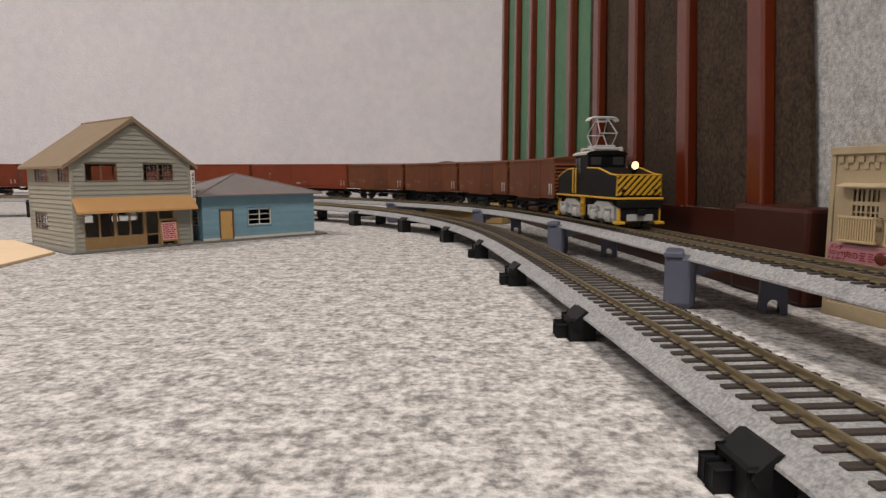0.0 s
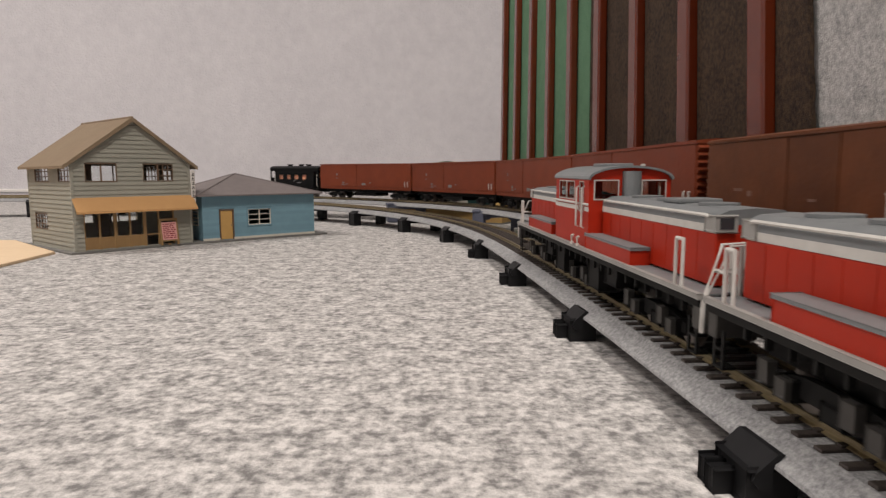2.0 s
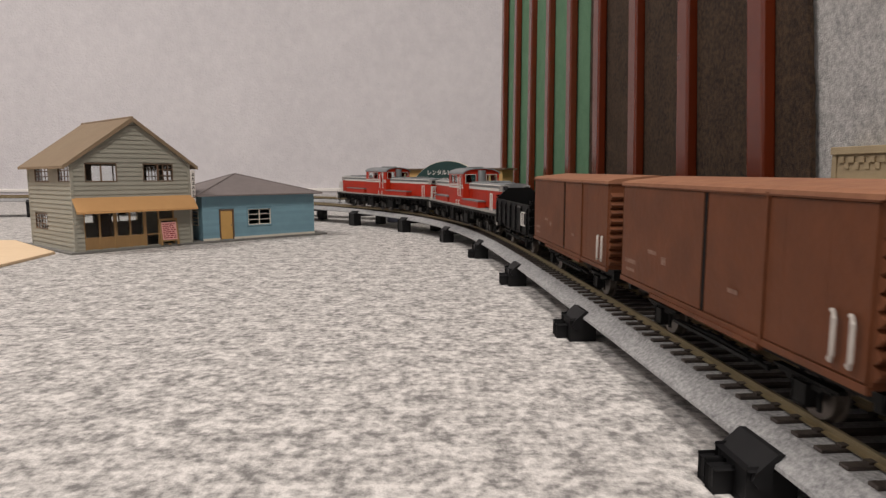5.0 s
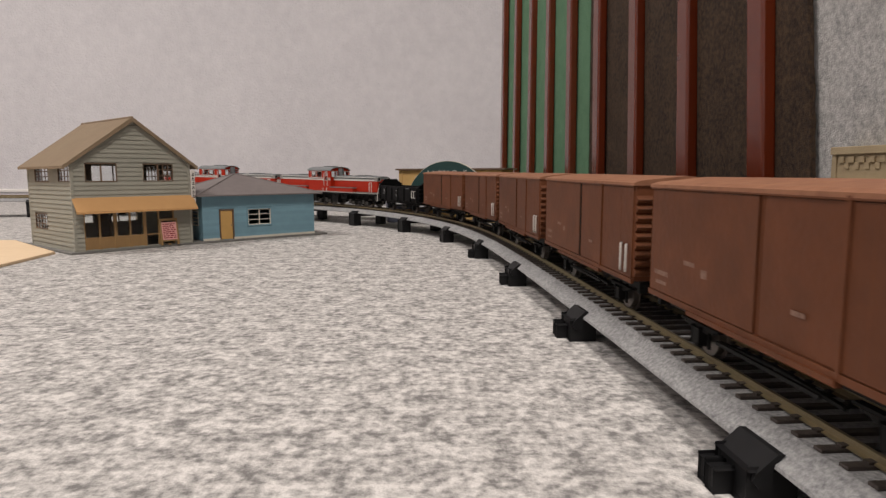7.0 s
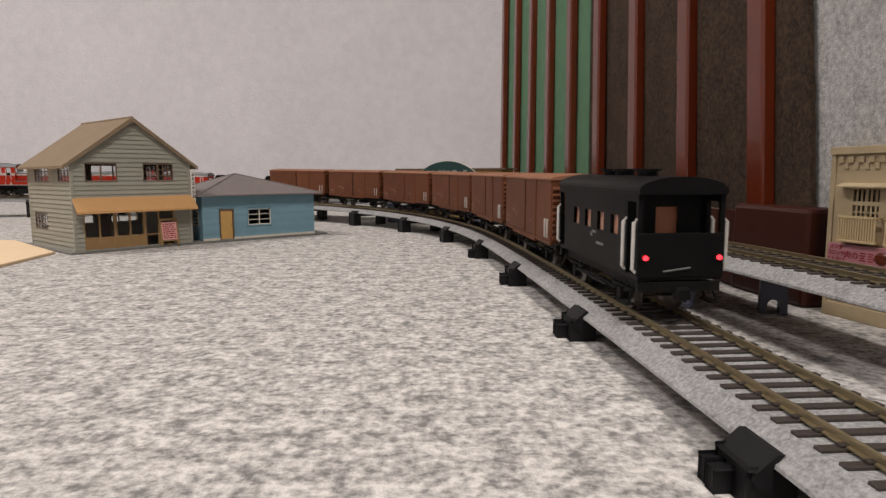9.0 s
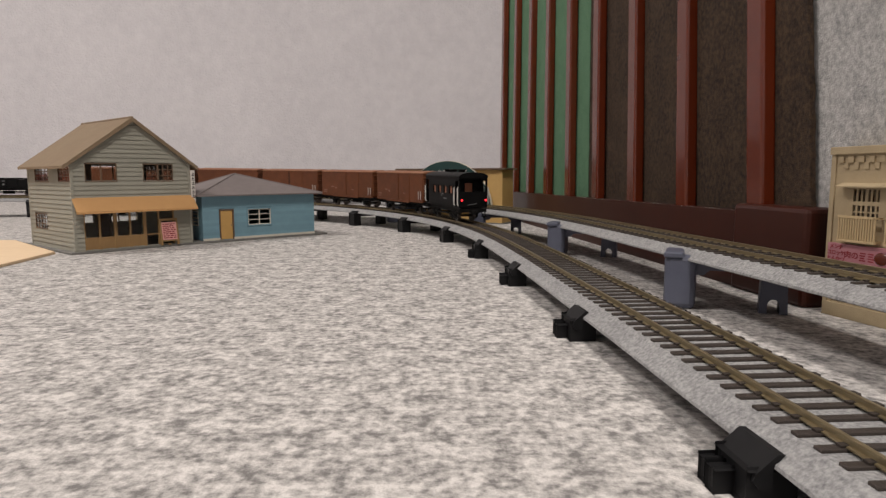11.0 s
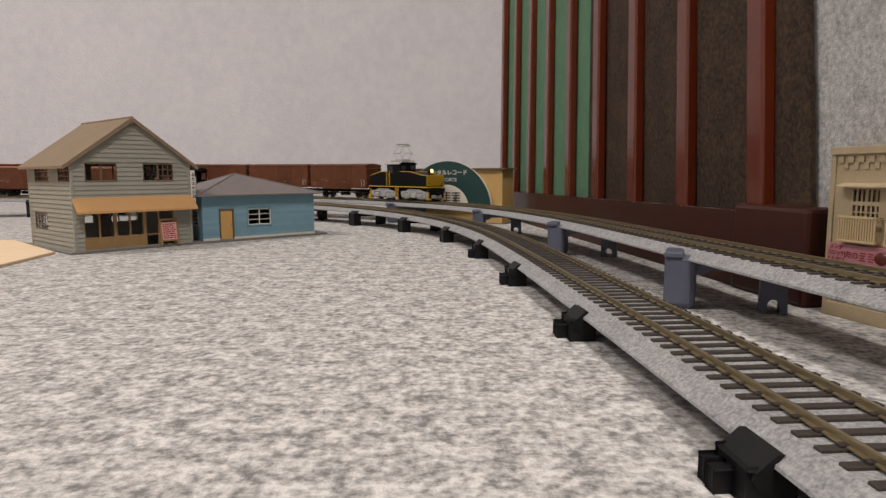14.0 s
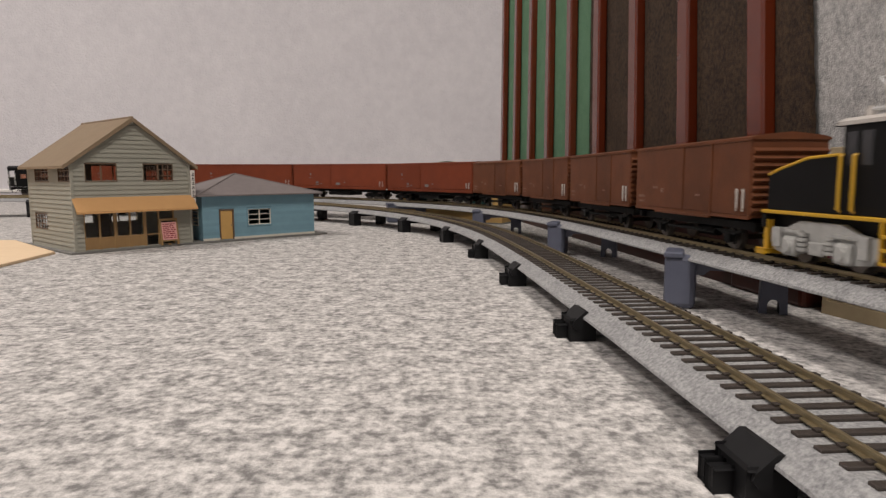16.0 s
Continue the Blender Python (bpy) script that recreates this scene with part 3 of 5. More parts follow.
def open_wagon():
    w, L, z0, z1 = 32.5, 97, 13.8, 29.4
    t = thing("open_wagon", "black open coal wagon with a heaped load", "open wagon")
    h = L / 2
    for q in (-1, 1):
        part("side_wall", box(B(), q * (w / 2 - 1.2), -h, z0, q * w / 2, h, z1, 0.2), M_BLACK_BODY, t)
        for k in range(7):
            y = -h + 4 + k * (L - 8) / 6
            b = B()
            prism(b, [(q * w / 2, z0 - 1.5), (q * (w / 2 + 1.1), z0 - 1), (q * (w / 2 + 1.1), z1 - 3), (q * w / 2, z1 - 0.6)], y - 0.9, y + 0.9)
            part("stanchion", b, M_BLACK_BODY, t)
        b = B()
        prism(b, [(-w / 2, z0), (w / 2, z0), (w / 2, z1), (w / 2 - 8, z1 + 7.5), (-w / 2 + 8, z1 + 7.5), (-w / 2, z1)], q * h - 0.6, q * h + 0.6)
        part("end_wall", b, M_BLACK_BODY, t)
        for k in range(4):
            part("end_rib", box(B(), -w / 2, q * (h + 0.6), z0 + 3 + k * 4.6, w / 2, q * (h + 1.7), z0 + 4.4 + k * 4.6, 0.2), M_BLACK_BODY, t)
        coupler(t, q * (h - 3), q)
        for yy in (h - 9.5, h - 14.5):
            b = B()
            x = q * (w / 2 + 0.2)
            rod(b, [(x, q * (yy + 2.2), z0 + 11.0), (x + q * 1.0, q * (yy + 0.5), z0 + 11.0), (x + q * 1.0, q * yy, z0 + 10.4), (x + q * 1.0, q * yy, z0 + 4.2), (x + q * 1.0, q * (yy + 0.5), z0 + 3.6), (x, q * (yy + 2.2), z0 + 3.6)], 0.42, 6)
            part("grab_bar", b, M_WHITE, t)
    part("floor", box(B(), -w / 2 + 1, -h, z0 - 0.5, w / 2 - 1, h, z0 + 1), M_BLACK_BODY, t)
    b = B()
    nx, ny = 14, 30
    g = [[b.verts.new((-w / 2 + 1.3 + (w - 2.6) * i / nx, -h + 1 + (L - 2) * j / ny,
                       z0 + 7 + 4 * max(0, 1 - abs((j / ny - 0.9) / 0.3)) * math.sin(math.pi * min(max(i / nx, 0.12), 0.88)) ** 0.7 + 1.1 * noise.noise((i * 0.9, j * 0.8, 3)))) for i in range(nx + 1)] for j in range(ny + 1)]
    for j in range(ny):
        for i in range(nx):
            b.faces.new((g[j][i], g[j][i + 1], g[j + 1][i + 1], g[j + 1][i]))
    part("coal_load", b, M_LOAD, t)
    marks(t, [(h - 14, z0 + 8, 3, 3.6), (h - 14, z0 + 6, 7, 0.9), (h - 45, z0 + 10, 4, 1.2), (h - 45, z0 + 4, 3, 2.6), (-h + 26, z1 - 2.4, 8, 0.8)], w / 2 - 0.05, M_WORN_GREY)
    underframe(t, L)
    brake_gear(t)
    for y in (-0.29 * L, 0.29 * L):
        wheelset(t, y)
        axle_guard(t, y, 10.6)
    return t


def brake_van(label, L=93):
    w, z0, z1, top = 29.4, 14.6, 43.2, 47.6
    t = thing("brake_van", label, "brake van", "brake vans")
    h = L / 2
    deck = 11
    for q in (-1, 1):
        holes = [(y - 3.8, 26.8, y + 3.8, 33.8) for y in (-25.2, -10.4, 4.7, 20)]
        b = wall_with_holes(B(), -h + deck, h - 9, z0, z1, 0, 1.2, holes)
        bmesh.ops.transform(b, matrix=Matrix.Translation((q * w / 2 if q < 0 else w / 2 - 1.2, 0, 0)) @ Matrix.Rotation(math.pi / 2, 4, "Z") @ Matrix.Scale(-1, 4, (0, 1, 0)), verts=b.verts)
        part("side_wall", b, M_BLACK_BODY, t)
        for hh in holes:
            b = B()
            box(b, q * (w / 2 - 0.9), hh[0], hh[1], q * (w / 2 - 0.7), hh[2], hh[3])
            pane("window_pane", b, t)
        for y in (-h + 0.8, -h + deck - 1, h - 0.8):
            part("platform_post", box(B(), q * (w / 2 - 1.6), y - 0.8, z0, q * w / 2, y + 0.8, z1), M_BLACK_BODY, t)
        part("eave_board", box(B(), q * (w / 2 - 1.4), -h, z1 - 4, q * w / 2, -h + deck, z1), M_BLACK_BODY, t)
        part("eave_board", box(B(), q * (w / 2 - 1.4), h - 9, z1 - 4, q * w / 2, h, z1), M_BLACK_BODY, t)
        for y in (-h + 0.8, -h + deck - 1.2, h - 1.5):
            b = rod(B(), [(q * (w / 2), y, z0 + 1.5), (q * (w / 2 + 1.1), y, z0 + 2.5), (q * (w / 2 + 1.1), y, z0 + 18), (q * (w / 2), y, z0 + 19)], 0.6, 6)
            part("grab_bar", b, M_WHITE, t)
        for y in (-h + 8, h - 4):
            b = B()
            rod(b, [(q * 13, y - 4, 12), (q * 15.5, y - 4, 5), (q * 15.5, y + 4, 5), (q * 13, y + 4, 12)], 0.5, 5)
            box(b, q * 13.4, y - 4, 4.6, q * 16.6, y + 4, 5.2)
            part("step", b, M_BLACK, t)
        b = B()
        wall = wall_with_holes(B(), -w / 2 + 1.3, w / 2 - 1.3, z0, z1 + 2, 0, 1, [(-4, 24, 4, 37)])
        merge(b, wall, Matrix.Translation((0, -h + deck if q < 0 else h - 10, 0)))
        part("end_wall", b, M_BLACK_BODY, t)
        b = B()
        box(b, -w / 2, q * h - 0.6, z0, w / 2, q * h + 0.6, z0 + 14.5, 0.3)
        part("end_panel", b, M_BLACK_BODY, t)
        coupler(t, q * (h - 3), q)
    for x in (-12.4, 12.4):
        lamp_ = part("tail_lamp", disc(B(), (x, -h - 0.9, 21.2), 1.35, 1.4, "Y", 14), M_BLACK, t)
        part("lens", disc(B(), (x, -h - 1.75, 21.2), 0.85, 0.5, "Y", 14), M_TAIL, lamp_, "glowing red lens")
    b = B()
    arc = [(w / 2 * math.sin(a) * 1.02, z1 + (top - z1) * (math.cos(a * 1.0) ** 1.0) - 0.2) for a in np.linspace(-math.pi / 2, math.pi / 2, 15)]
    prism(b, arc + [(w / 2, z1 - 1.6), (-w / 2, z1 - 1.6)], -h - 1, h + 1)
    part("roof", b, M_BLACK_BODY, t)
    for y in (-18, 4, 18):
        b = B()
        disc(b, (0, y, top + 0.5), 3.8, 2.0, "Z", 14)
        disc(b, (0, y, top + 1.9), 5.0, 0.9, "Z", 14)
        part("roof_vent", b, M_BLACK_BODY, t)
    part("floor", box(B(), -w / 2 + 0.5, -h, z0 - 1, w / 2 - 0.5, h, z0 + 0.6), M_BLACK_BODY, t)
    part("cabin_lining", box(B(), -w / 2 + 1.6, -h + deck + 3, z0 + 1, w / 2 - 1.6, h - 14, z1 - 3), M_WARM, t)
    marks(t, [(-h + 36, z0 + 6.5, 8, 1.0), (-h + 46, z0 + 9, 2, 1.6), (h - 50, z0 + 10.5, 4, 1)], w / 2 - 0.05, M_WORN_GREY)
    b = rod(B(), [(-6, -h - 1.0, z0 + 2.0), (3, -h - 1.2, z0 + 3.2)], 0.35, 5)
    part("handrail", b, M_WORN_GREY, t)
    underframe(t, L)
    brake_gear(t)
    for y in (-0.29 * L, 0.29 * L):
        wheelset(t, y)
        axle_guard(t, y, 10.6)
    return t


def hood(parent, y0, y1, sgn):
    """A long engine hood from the cab (y0) to its end (y1)."""
    w, z0, z1, z2, z3 = 10.8, 19.4, 33.3, 35.4, 39.4
    a, b_ = min(y0, y1), max(y0, y1)
    body = part("hood", box(B(), -w, a, z0, w, b_, z1, 0.4), M_RED, parent)
    part("hood_shoulder", box(B(), -w, a, z1, w, b_, z2), M_RED, body)
    for q in (-1, 1):
        part("white_band", box(B(), q * (w - 0.1), a, z1, q * (w + 0.14), b_, z2), M_WHITE, body, "white painted band")
        for k in range(1, 9):
            yy = a + (b_ - a) * k / 9
            part("door_seam", box(B(), q * (w - 0.1), yy - 0.12, z0 + 1, q * (w + 0.1), yy + 0.12, z1 - 0.5), M_RED, body)
    b = B()
    top = [(-w, z2), (-w, z2 + 1.6), (-w + 1.0, z3 - 1.2), (-w + 3.4, z3 - 0.2), (0, z3 + 0.3), (w - 3.4, z3 - 0.2), (w - 1.0, z3 - 1.2), (w, z2 + 1.6), (w, z2)]
    prism(b, top, a, b_)
    part("hood_top", b, M_LOCO_GREY, body, "grey painted hood top")
    b = B()
    for q in (-1, 1):
        rod(b, [(q * (w + 0.5), a + 3, z3 - 2.0), (q * (w + 0.7), a + 4, z3 - 1.6), (q * (w + 0.7), b_ - 4, z3 - 1.6), (q * (w + 0.5), b_ - 3, z3 - 2.0)], 0.5, 6)
    part("hood_handrail", b, M_WHITE, body)
    b = B()
    mid = (a + b_) / 2
    for k in (-0.28, 0.05, 0.3):
        disc(b, (0, mid + k * (b_ - a), z3 + 0.4), 5.6, 0.8, "Z", 20)
    box(b, -7, mid - 0.16 * (b_ - a), z3, 7, mid - 0.02 * (b_ - a), z3 + 1.4, 0.4)
    part("fan_cover", b, M_LOCO_GREY, body)
    for q in (-1, 1):
        lampbox = part("headlamp_box", box(B(), q * 5.8, y1 - sgn * 5 if sgn > 0 else y1 - 0.8, z2 - 1.6, q * 11.1, y1 + 0.8 if sgn > 0 else y1 + 5, z3 - 1.6, 0.4), M_DECK, body)
        part("headlamp_lens", box(B(), q * 6.6, y1 + sgn * 0.6, z2 - 0.9, q * 10.2, y1 + sgn * 1.0, z3 - 2.2, 0.15), M_DARK_GLASS, lampbox)
        b = B()
        for yy in (y1 - sgn * 8, y1 - sgn * 4):
            rod(b, [(q * 17.4, yy, 19), (q * 17.4, yy, 31.5)], 0.5, 6)
        rod(b, [(q * 17.4, y1 - sgn * 8, 31.5), (q * 17.4, y1 - sgn * 4, 31.5)], 0.5, 6)
        part("side_handrail", b, M_WHITE, parent)
        b = B()
        rod(b, [(q * 17.0, y1 + sgn * 6.6, 9), (q * 17.0, y1 + sgn * 6.6, 17), (q * 11.5, y1 + sgn * 4.8, 31), (q * 5.5, y1 + sgn * 4.8, 31.4), (q * 5.5, y1 + sgn * 4.8, 18)], 0.48, 6)
        rod(b, [(q * 9.0, y1 + sgn * 4.8, 31.2), (q * 9.0, y1 + sgn * 4.8, 18)], 0.55, 6)
        rod(b, [(q * 5.5, y1 + sgn * 4.8, 24.5), (q * 14.0, y1 + sgn * 5.6, 24.5)], 0.5, 6)
        part("end_handrail", b, M_WHITE, parent)


def diesel_loco():
    t = thing("diesel_locomotive", "vermilion centre-cab diesel locomotive with white band and grey roof", "diesel locomotive", "diesel locomotives")
    hood(t, 33.5, 109, 1)
    hood(t, -14, -100, -1)
    # deck
    b = box(B(), -18, -106.5, 15.4, 18, 112, 18.4, 0.3)
    part("deck", b, M_BLACK, t)
    for q in (-1, 1):
        part("deck_edge", box(B(), q * 17.2, -106.9, 17.6, q * 18.5, 112.4, 19.0, 0.2), M_DECK, t, "pale grey walkway edge")
    part("walkway", box(B(), -17.3, -106.5, 18.4, 17.3, 112, 18.9), M_LOCO_GREY, t)
    # cab with its windows
    zc0, zc1, w = 18.9, 46.0, 16.6
    for q in (-1, 1):
        holes = [(5, 37.4, 15.5, 44.6), (17, 37.4, 27.5, 44.6), (-7.4, 33, -2.6, 44.6)]
        b = wall_with_holes(B(), -14, 33.5, zc0, zc1, 0, 1.1, holes)
        bmesh.ops.transform(b, matrix=Matrix.Translation((q * w if q < 0 else w - 1.1, 0, 0)) @ Matrix.Rotation(math.pi / 2, 4, "Z") @ Matrix.Scale(-1, 4, (0, 1, 0)), verts=b.verts)
        part("cab_side", b, M_RED, t)
        for hh in holes:
            fr = B()
            for (a0, c0, a1, c1) in ((hh[0] - 0.4, hh[1] - 0.4, hh[2] + 0.4, hh[1]), (hh[0] - 0.4, hh[3], hh[2] + 0.4, hh[3] + 0.4), (hh[0] - 0.4, hh[1], hh[0], hh[3]), (hh[2], hh[1], hh[2] + 0.4, hh[3])):
                box(fr, q * (w - 0.2), a0, c0, q * (w + 0.2), a1, c1)
            f = part("window_frame", fr, M_MARK, t)
            pane("pane", box(B(), q * (w - 0.7), hh[0], hh[1], q * (w - 0.5), hh[2], hh[3]), f)
        b = B()
        box(b, q * (w - 0.1), -14.1, 33.2, q * (w + 0.18), -9.5, 35.0)
        box(b, q * (w - 0.1), -1, 33.2, q * (w + 0.18), 33.6, 35.0)
        part("white_band", b, M_WHITE, t, "white painted band")
        b = B()
        for yy in (-8.6, -1.4):
            rod(b, [(q * w, yy, 26.4), (q * (w + 1.1), yy, 26.8), (q * (w + 1.1), yy, 42.5), (q * w, yy, 43)], 0.42, 6)
        rod(b, [(q * (w + 0.4), -1.4, 36.0), (q * (w + 0.6), 33, 36.0)], 0.55, 6)
        rod(b, [(q * (w + 0.4), -14, 36.0), (q * (w + 0.6), -8.6, 36.0)], 0.55, 6)
        part("door_handrail", b, M_WHITE, t)
        e = wall_with_holes(B(), -w + 1.1, w - 1.1, zc0, zc1, 0, 1.1, [(-14.2, 38.2, -5.0, 45.2), (5.0, 38.2, 14.2, 45.2)])
        prism(e, [(16.2 * math.sin(a), zc1 + 0.01 + 4.3 * math.cos(a)) for a in np.linspace(-math.pi / 2, math.pi / 2, 17)], 0, 1.1)
        bmesh.ops.translate(e, vec=(0, -14 if q < 0 else 32.4, 0), verts=e.verts)
        part("cab_end", e, M_RED, t)
        for sx in (-1, 1):
            fr = B()
            x0, x1 = (-14.2, -5.0) if sx < 0 else (5.0, 14.2)
            ye = -14.4 if q < 0 else 33.3
            for (a0, c0, a1, c1) in ((x0 - 0.5, 37.7, x1 + 0.5, 38.2), (x0 - 0.5, 45.2, x1 + 0.5, 45.7), (x0 - 0.5, 38.2, x0, 45.2), (x1, 38.2, x1 + 0.5, 45.2)):
                box(fr, a0, ye, c0, a1, ye + 0.6, c1)
            f = part("window_frame", fr, M_MARK, t)
            pane("pane", box(B(), x0, ye + 0.2, 38.2, x1, ye + 0.4, 45.2), f)
        # exhaust casing against each cab end
        b = B()
        yx = 35.6 if q > 0 else -16.4
        disc(b, (0, yx, 43.5), 3.3, 11.0, "Z", 20)
        box(b, -3.3, yx - q * 2.2, 38, 3.3, yx, 49.0)
        part("exhaust_casing", b, M_LOCO_GREY, t, "grey round exhaust casing")
        # long side boxes on the walkway
        for y0, y1 in ((38, 86), (-60, -13.5)):
            bx = part("side_box", box(B(), q * 10.9, y0, 18.9, q * 17.2, y1, 23.8, 0.3), M_RED, t)
            part("lid", box(B(), q * 10.9, y0 - 0.4, 23.8, q * 17.5, y1 + 0.4, 24.7, 0.2), M_LOCO_GREY, bx)
        b = B()
        for yy in (-9, -1.5):
            rod(b, [(q * 18.2, yy + 1.8, 19.4), (q * 19.3, yy, 19.4), (q * 19.3, yy, 22.6), (q * 18.2, yy + 1.8, 22.6)], 0.6, 6)
        part("grip", b, M_WHITE, t)
        # buffer beam, plough and steps
        b = B()
        ye = 2.7 + q * 107.3
        box(b, -17.5, ye - 2, 9.5, 17.5, ye + 2, 17.6, 0.4)
        part("buffer_beam", b, M_GEAR, t)
        for sx in (-1, 1):
            b = B()
            box(b, sx * 13.5, ye - q * 5, 2.6, sx * 17.0, ye, 3.2)
            box(b, sx * 16.5, ye - q * 5, 2.6, sx * 17.0, ye - q * 4, 12)
            box(b, sx * 16.5, ye - q, 2.6, sx * 17.0, ye, 12)
            box(b, sx * 13.5, ye - q * 5, 7, sx * 17.0, ye - q, 7.6)
            part("step", b, M_BLACK, t)
        coupler(t, ye - q, q)
    b = B()
    angles = np.linspace(-math.pi / 2, math.pi / 2, 17)
    outer_arc = [(17.3 * math.sin(a), 46.0 + 5.2 * math.cos(a)) for a in angles]
    inner_arc = [(16.5 * math.sin(a), 45.6 + 4.7 * math.cos(a)) for a in angles[::-1]]
    prism(b, outer_arc + inner_arc, -15.6, 35.3)
    roof = part("cab_roof", b, M_LOCO_GREY, t, "grey arched cab roof")
    part("roof_hatch", box(B(), -6, -2, 50.6, 6, 14, 52.2, 0.5), M_LOCO_GREY, roof)
    part("whistle", disc(B(), (7, -9, 50.4), 0.9, 3.0, "Z", 10), M_WHITE, roof)
    b = B()
    box(b, -9, -12.5, 19, 9, 31, 36)
    part("control_desk", b, M_BLACK_BODY, t)
    # running gear
    b = B()
    box(b, -9, -100, 8, 9, 100, 15.6)
    for y0, y1 in ((-30, -16), (16, 30), (-48, -36), (36, 48)):
        for q in (-1, 1):
            box(b, q * 10, y0, 4.6 if abs(y0 + y1) < 60 else 9.0, q * 16.4, y1, 15.2, 0.8)
    for q in (-1, 1):
        for y in np.linspace(-96, 96, 25):
            box(b, q * 15.6, y - 0.5, 12.5, q * 17.2, y + 0.5, 15.4)
    part("underframe", b, M_BLACK, t)
    for y, wb in ((72, 26), (-72, 26), (0, 20)):
        bogie(t, y, wb, material=M_BLACK)
    for y in (85, 59, -59, -85, 10, -10):
        for q in (-1, 1):
            part("axle_box", box(B(), q * 13.6, y - 2.0, 3.4, q * 15.2, y + 2.0, 7.4, 0.4), M_GEAR, t)
            part("brake_cylinder", box(B(), q * 13.4, y + 5, 4.4, q * 14.8, y + 9, 9.4, 0.4), M_GEAR, t)
    return t


def zebra_loco():
    t = thing("electric_locomotive", "black electric locomotive with yellow trim, striped nose and raised pantograph", "electric locomotive")
    w = 15.2
    for name, prof in (("front_hood", [(6, 18.2), (63, 18.2), (63, 32.2), (52, 33.0), (30, 37.0), (6, 37.6)]), ("rear_hood", [(-63, 18.2), (-24, 18.2), (-24, 37.6), (-40, 37.0), (-56, 33.6), (-63, 31.5)])):
        b = B()
        prism(b, prof, -w, w, "X")
        hood_ = part(name, b, M_BLACK_BODY, t)
        for q in (-1, 1):
            b = B()
            line = [p for p in prof if p[1] > 20]
            rod(b, [(q * w, p[0], p[1]) for p in line], 0.55, 6)
            part("yellow_piping", b, M_YELLOW, hood_)
    part("cab", box(B(), -w + 0.6, -24, 18.2, w - 0.6, 6, 47.5, 0.6), M_BLACK_BODY, t)
    for q in (-1, 1):
        for y0, y1 in ((-21.6, -17.4), (-15.2, -10.5)):
            fr = part("window", box(B(), q * (w - 0.8), y0, 34, q * (w - 0.4), y1, 44.5, 0.15), M_DARK_GLASS, t)
        b = B()
        for yy in (-22.5, -16.2):
            rod(b, [(q * (w + 0.3), yy, 19.5), (q * (w + 1.1), yy, 20), (q * (w + 1.1), yy, 37), (q * (w + 0.3), yy, 37.4)], 0.6, 6)
        part("yellow_handrail", b, M_YELLOW, t)
        for x in (-8.5, 8.5):
            part("end_window", box(B(), x - 4, (6.0 if q > 0 else -24.4), 39.5, x + 4, (6.4 if q > 0 else -24.0), 45.0, 0.15), M_DARK_GLASS, t)
    b = B()
    prism(b, [(-w - 0.6, 46.6), (-w - 0.6, 47.8), (-w + 3, 49.1), (0, 49.8), (w - 3, 49.1), (w + 0.6, 47.8), (w + 0.6, 46.6)], -26, 6.6)
    roof = part("cab_roof", b, M_MARK, t, "pale grey cab roof")
    for y in (-26.5, 6.6):
        b = B()
        prism(b, [(-w - 0.7, 46.4), (-w - 0.7, 47.6), (-w + 3, 49.0), (0, 49.7), (w - 3, 49.0), (w + 0.7, 47.6), (w + 0.7, 46.4)], y, y + 0.5)
        part("roof_end", b, M_BLACK_BODY, roof, "black roof end board")
    # yellow frame line and beams
    part("frame_stripe", box(B(), -w - 0.9, -66, 17.2, w + 0.9, 66, 18.5, 0.3), M_YELLOW, t)
    part("frame", box(B(), -w + 5, -64, 11, w - 5, 64, 17.2), M_BLACK, t)
    # striped nose
    nose = part("nose_plate", box(B(), -w + 0.2, 63, 19.6, w - 0.2, 63.6, 32.0), M_BLACK_BODY, t)
    for k in range(-4, 9):
        x = -w + k * 4.2
        pts = []
        for (px, pz) in ((x, 19.9), (x + 2.3, 19.9), (x + 2.3 + 12, 31.9), (x + 12, 31.9)):
            pts.append((px, pz))
        # cut each stripe to the plate
        def clip_poly(poly, lim, keep):
            out = []
            for i in range(len(poly)):
                a, c = poly[i], poly[(i + 1) % len(poly)]
                ia, ic = keep(a), keep(c)
                if ia:
                    out.append(a)
                if ia != ic:
                    f = (lim - a[0]) / (c[0] - a[0])
                    out.append((lim, a[1] + f * (c[1] - a[1])))
            return out
        pts = clip_poly(pts, -w + 0.5, lambda p: p[0] >= -w + 0.5)
        if len(pts) > 2:
            pts = clip_poly(pts, w - 0.5, lambda p: p[0] <= w - 0.5)
        if len(pts) > 2:
            part("warning_stripe", prism(B(), [(-p[0], p[1]) for p in pts], 63.6, 63.9), M_YELLOW, nose)
    part("nose_rim", rod(B(), [(-w, 63.3, 19.4), (-w, 63.3, 32.3), (w, 63.3, 32.3), (w, 63.3, 19.4)], 0.5, 6), M_YELLOW, nose)
    # headlamp on the hood
    hl = part("headlamp", disc(B(), (0, 53, 38.2), 2.7, 6, "Y", 18), M_BLACK_BODY, t)
    b = B()
    bmesh.ops.create_uvsphere(b, u_segments=16, v_segments=8, radius=2.4)
    bmesh.ops.scale(b, vec=(1, 0.45, 1), verts=b.verts)
    bmesh.ops.translate(b, vec=(0, 56.2, 38.2), verts=b.verts)
    part("lens", b, M_HEAD, hl, "glowing warm lens", smooth=True)
    part("lamp_bracket", box(B(), -1.5, 51, 32.5, 1.5, 55, 36.2), M_BLACK_BODY, t)
    for x in (-11, 11):
        part("marker_lamp", disc(B(), (x, 64.2, 22.5), 1.2, 1.6, "Y", 12), M_BLACK, t)
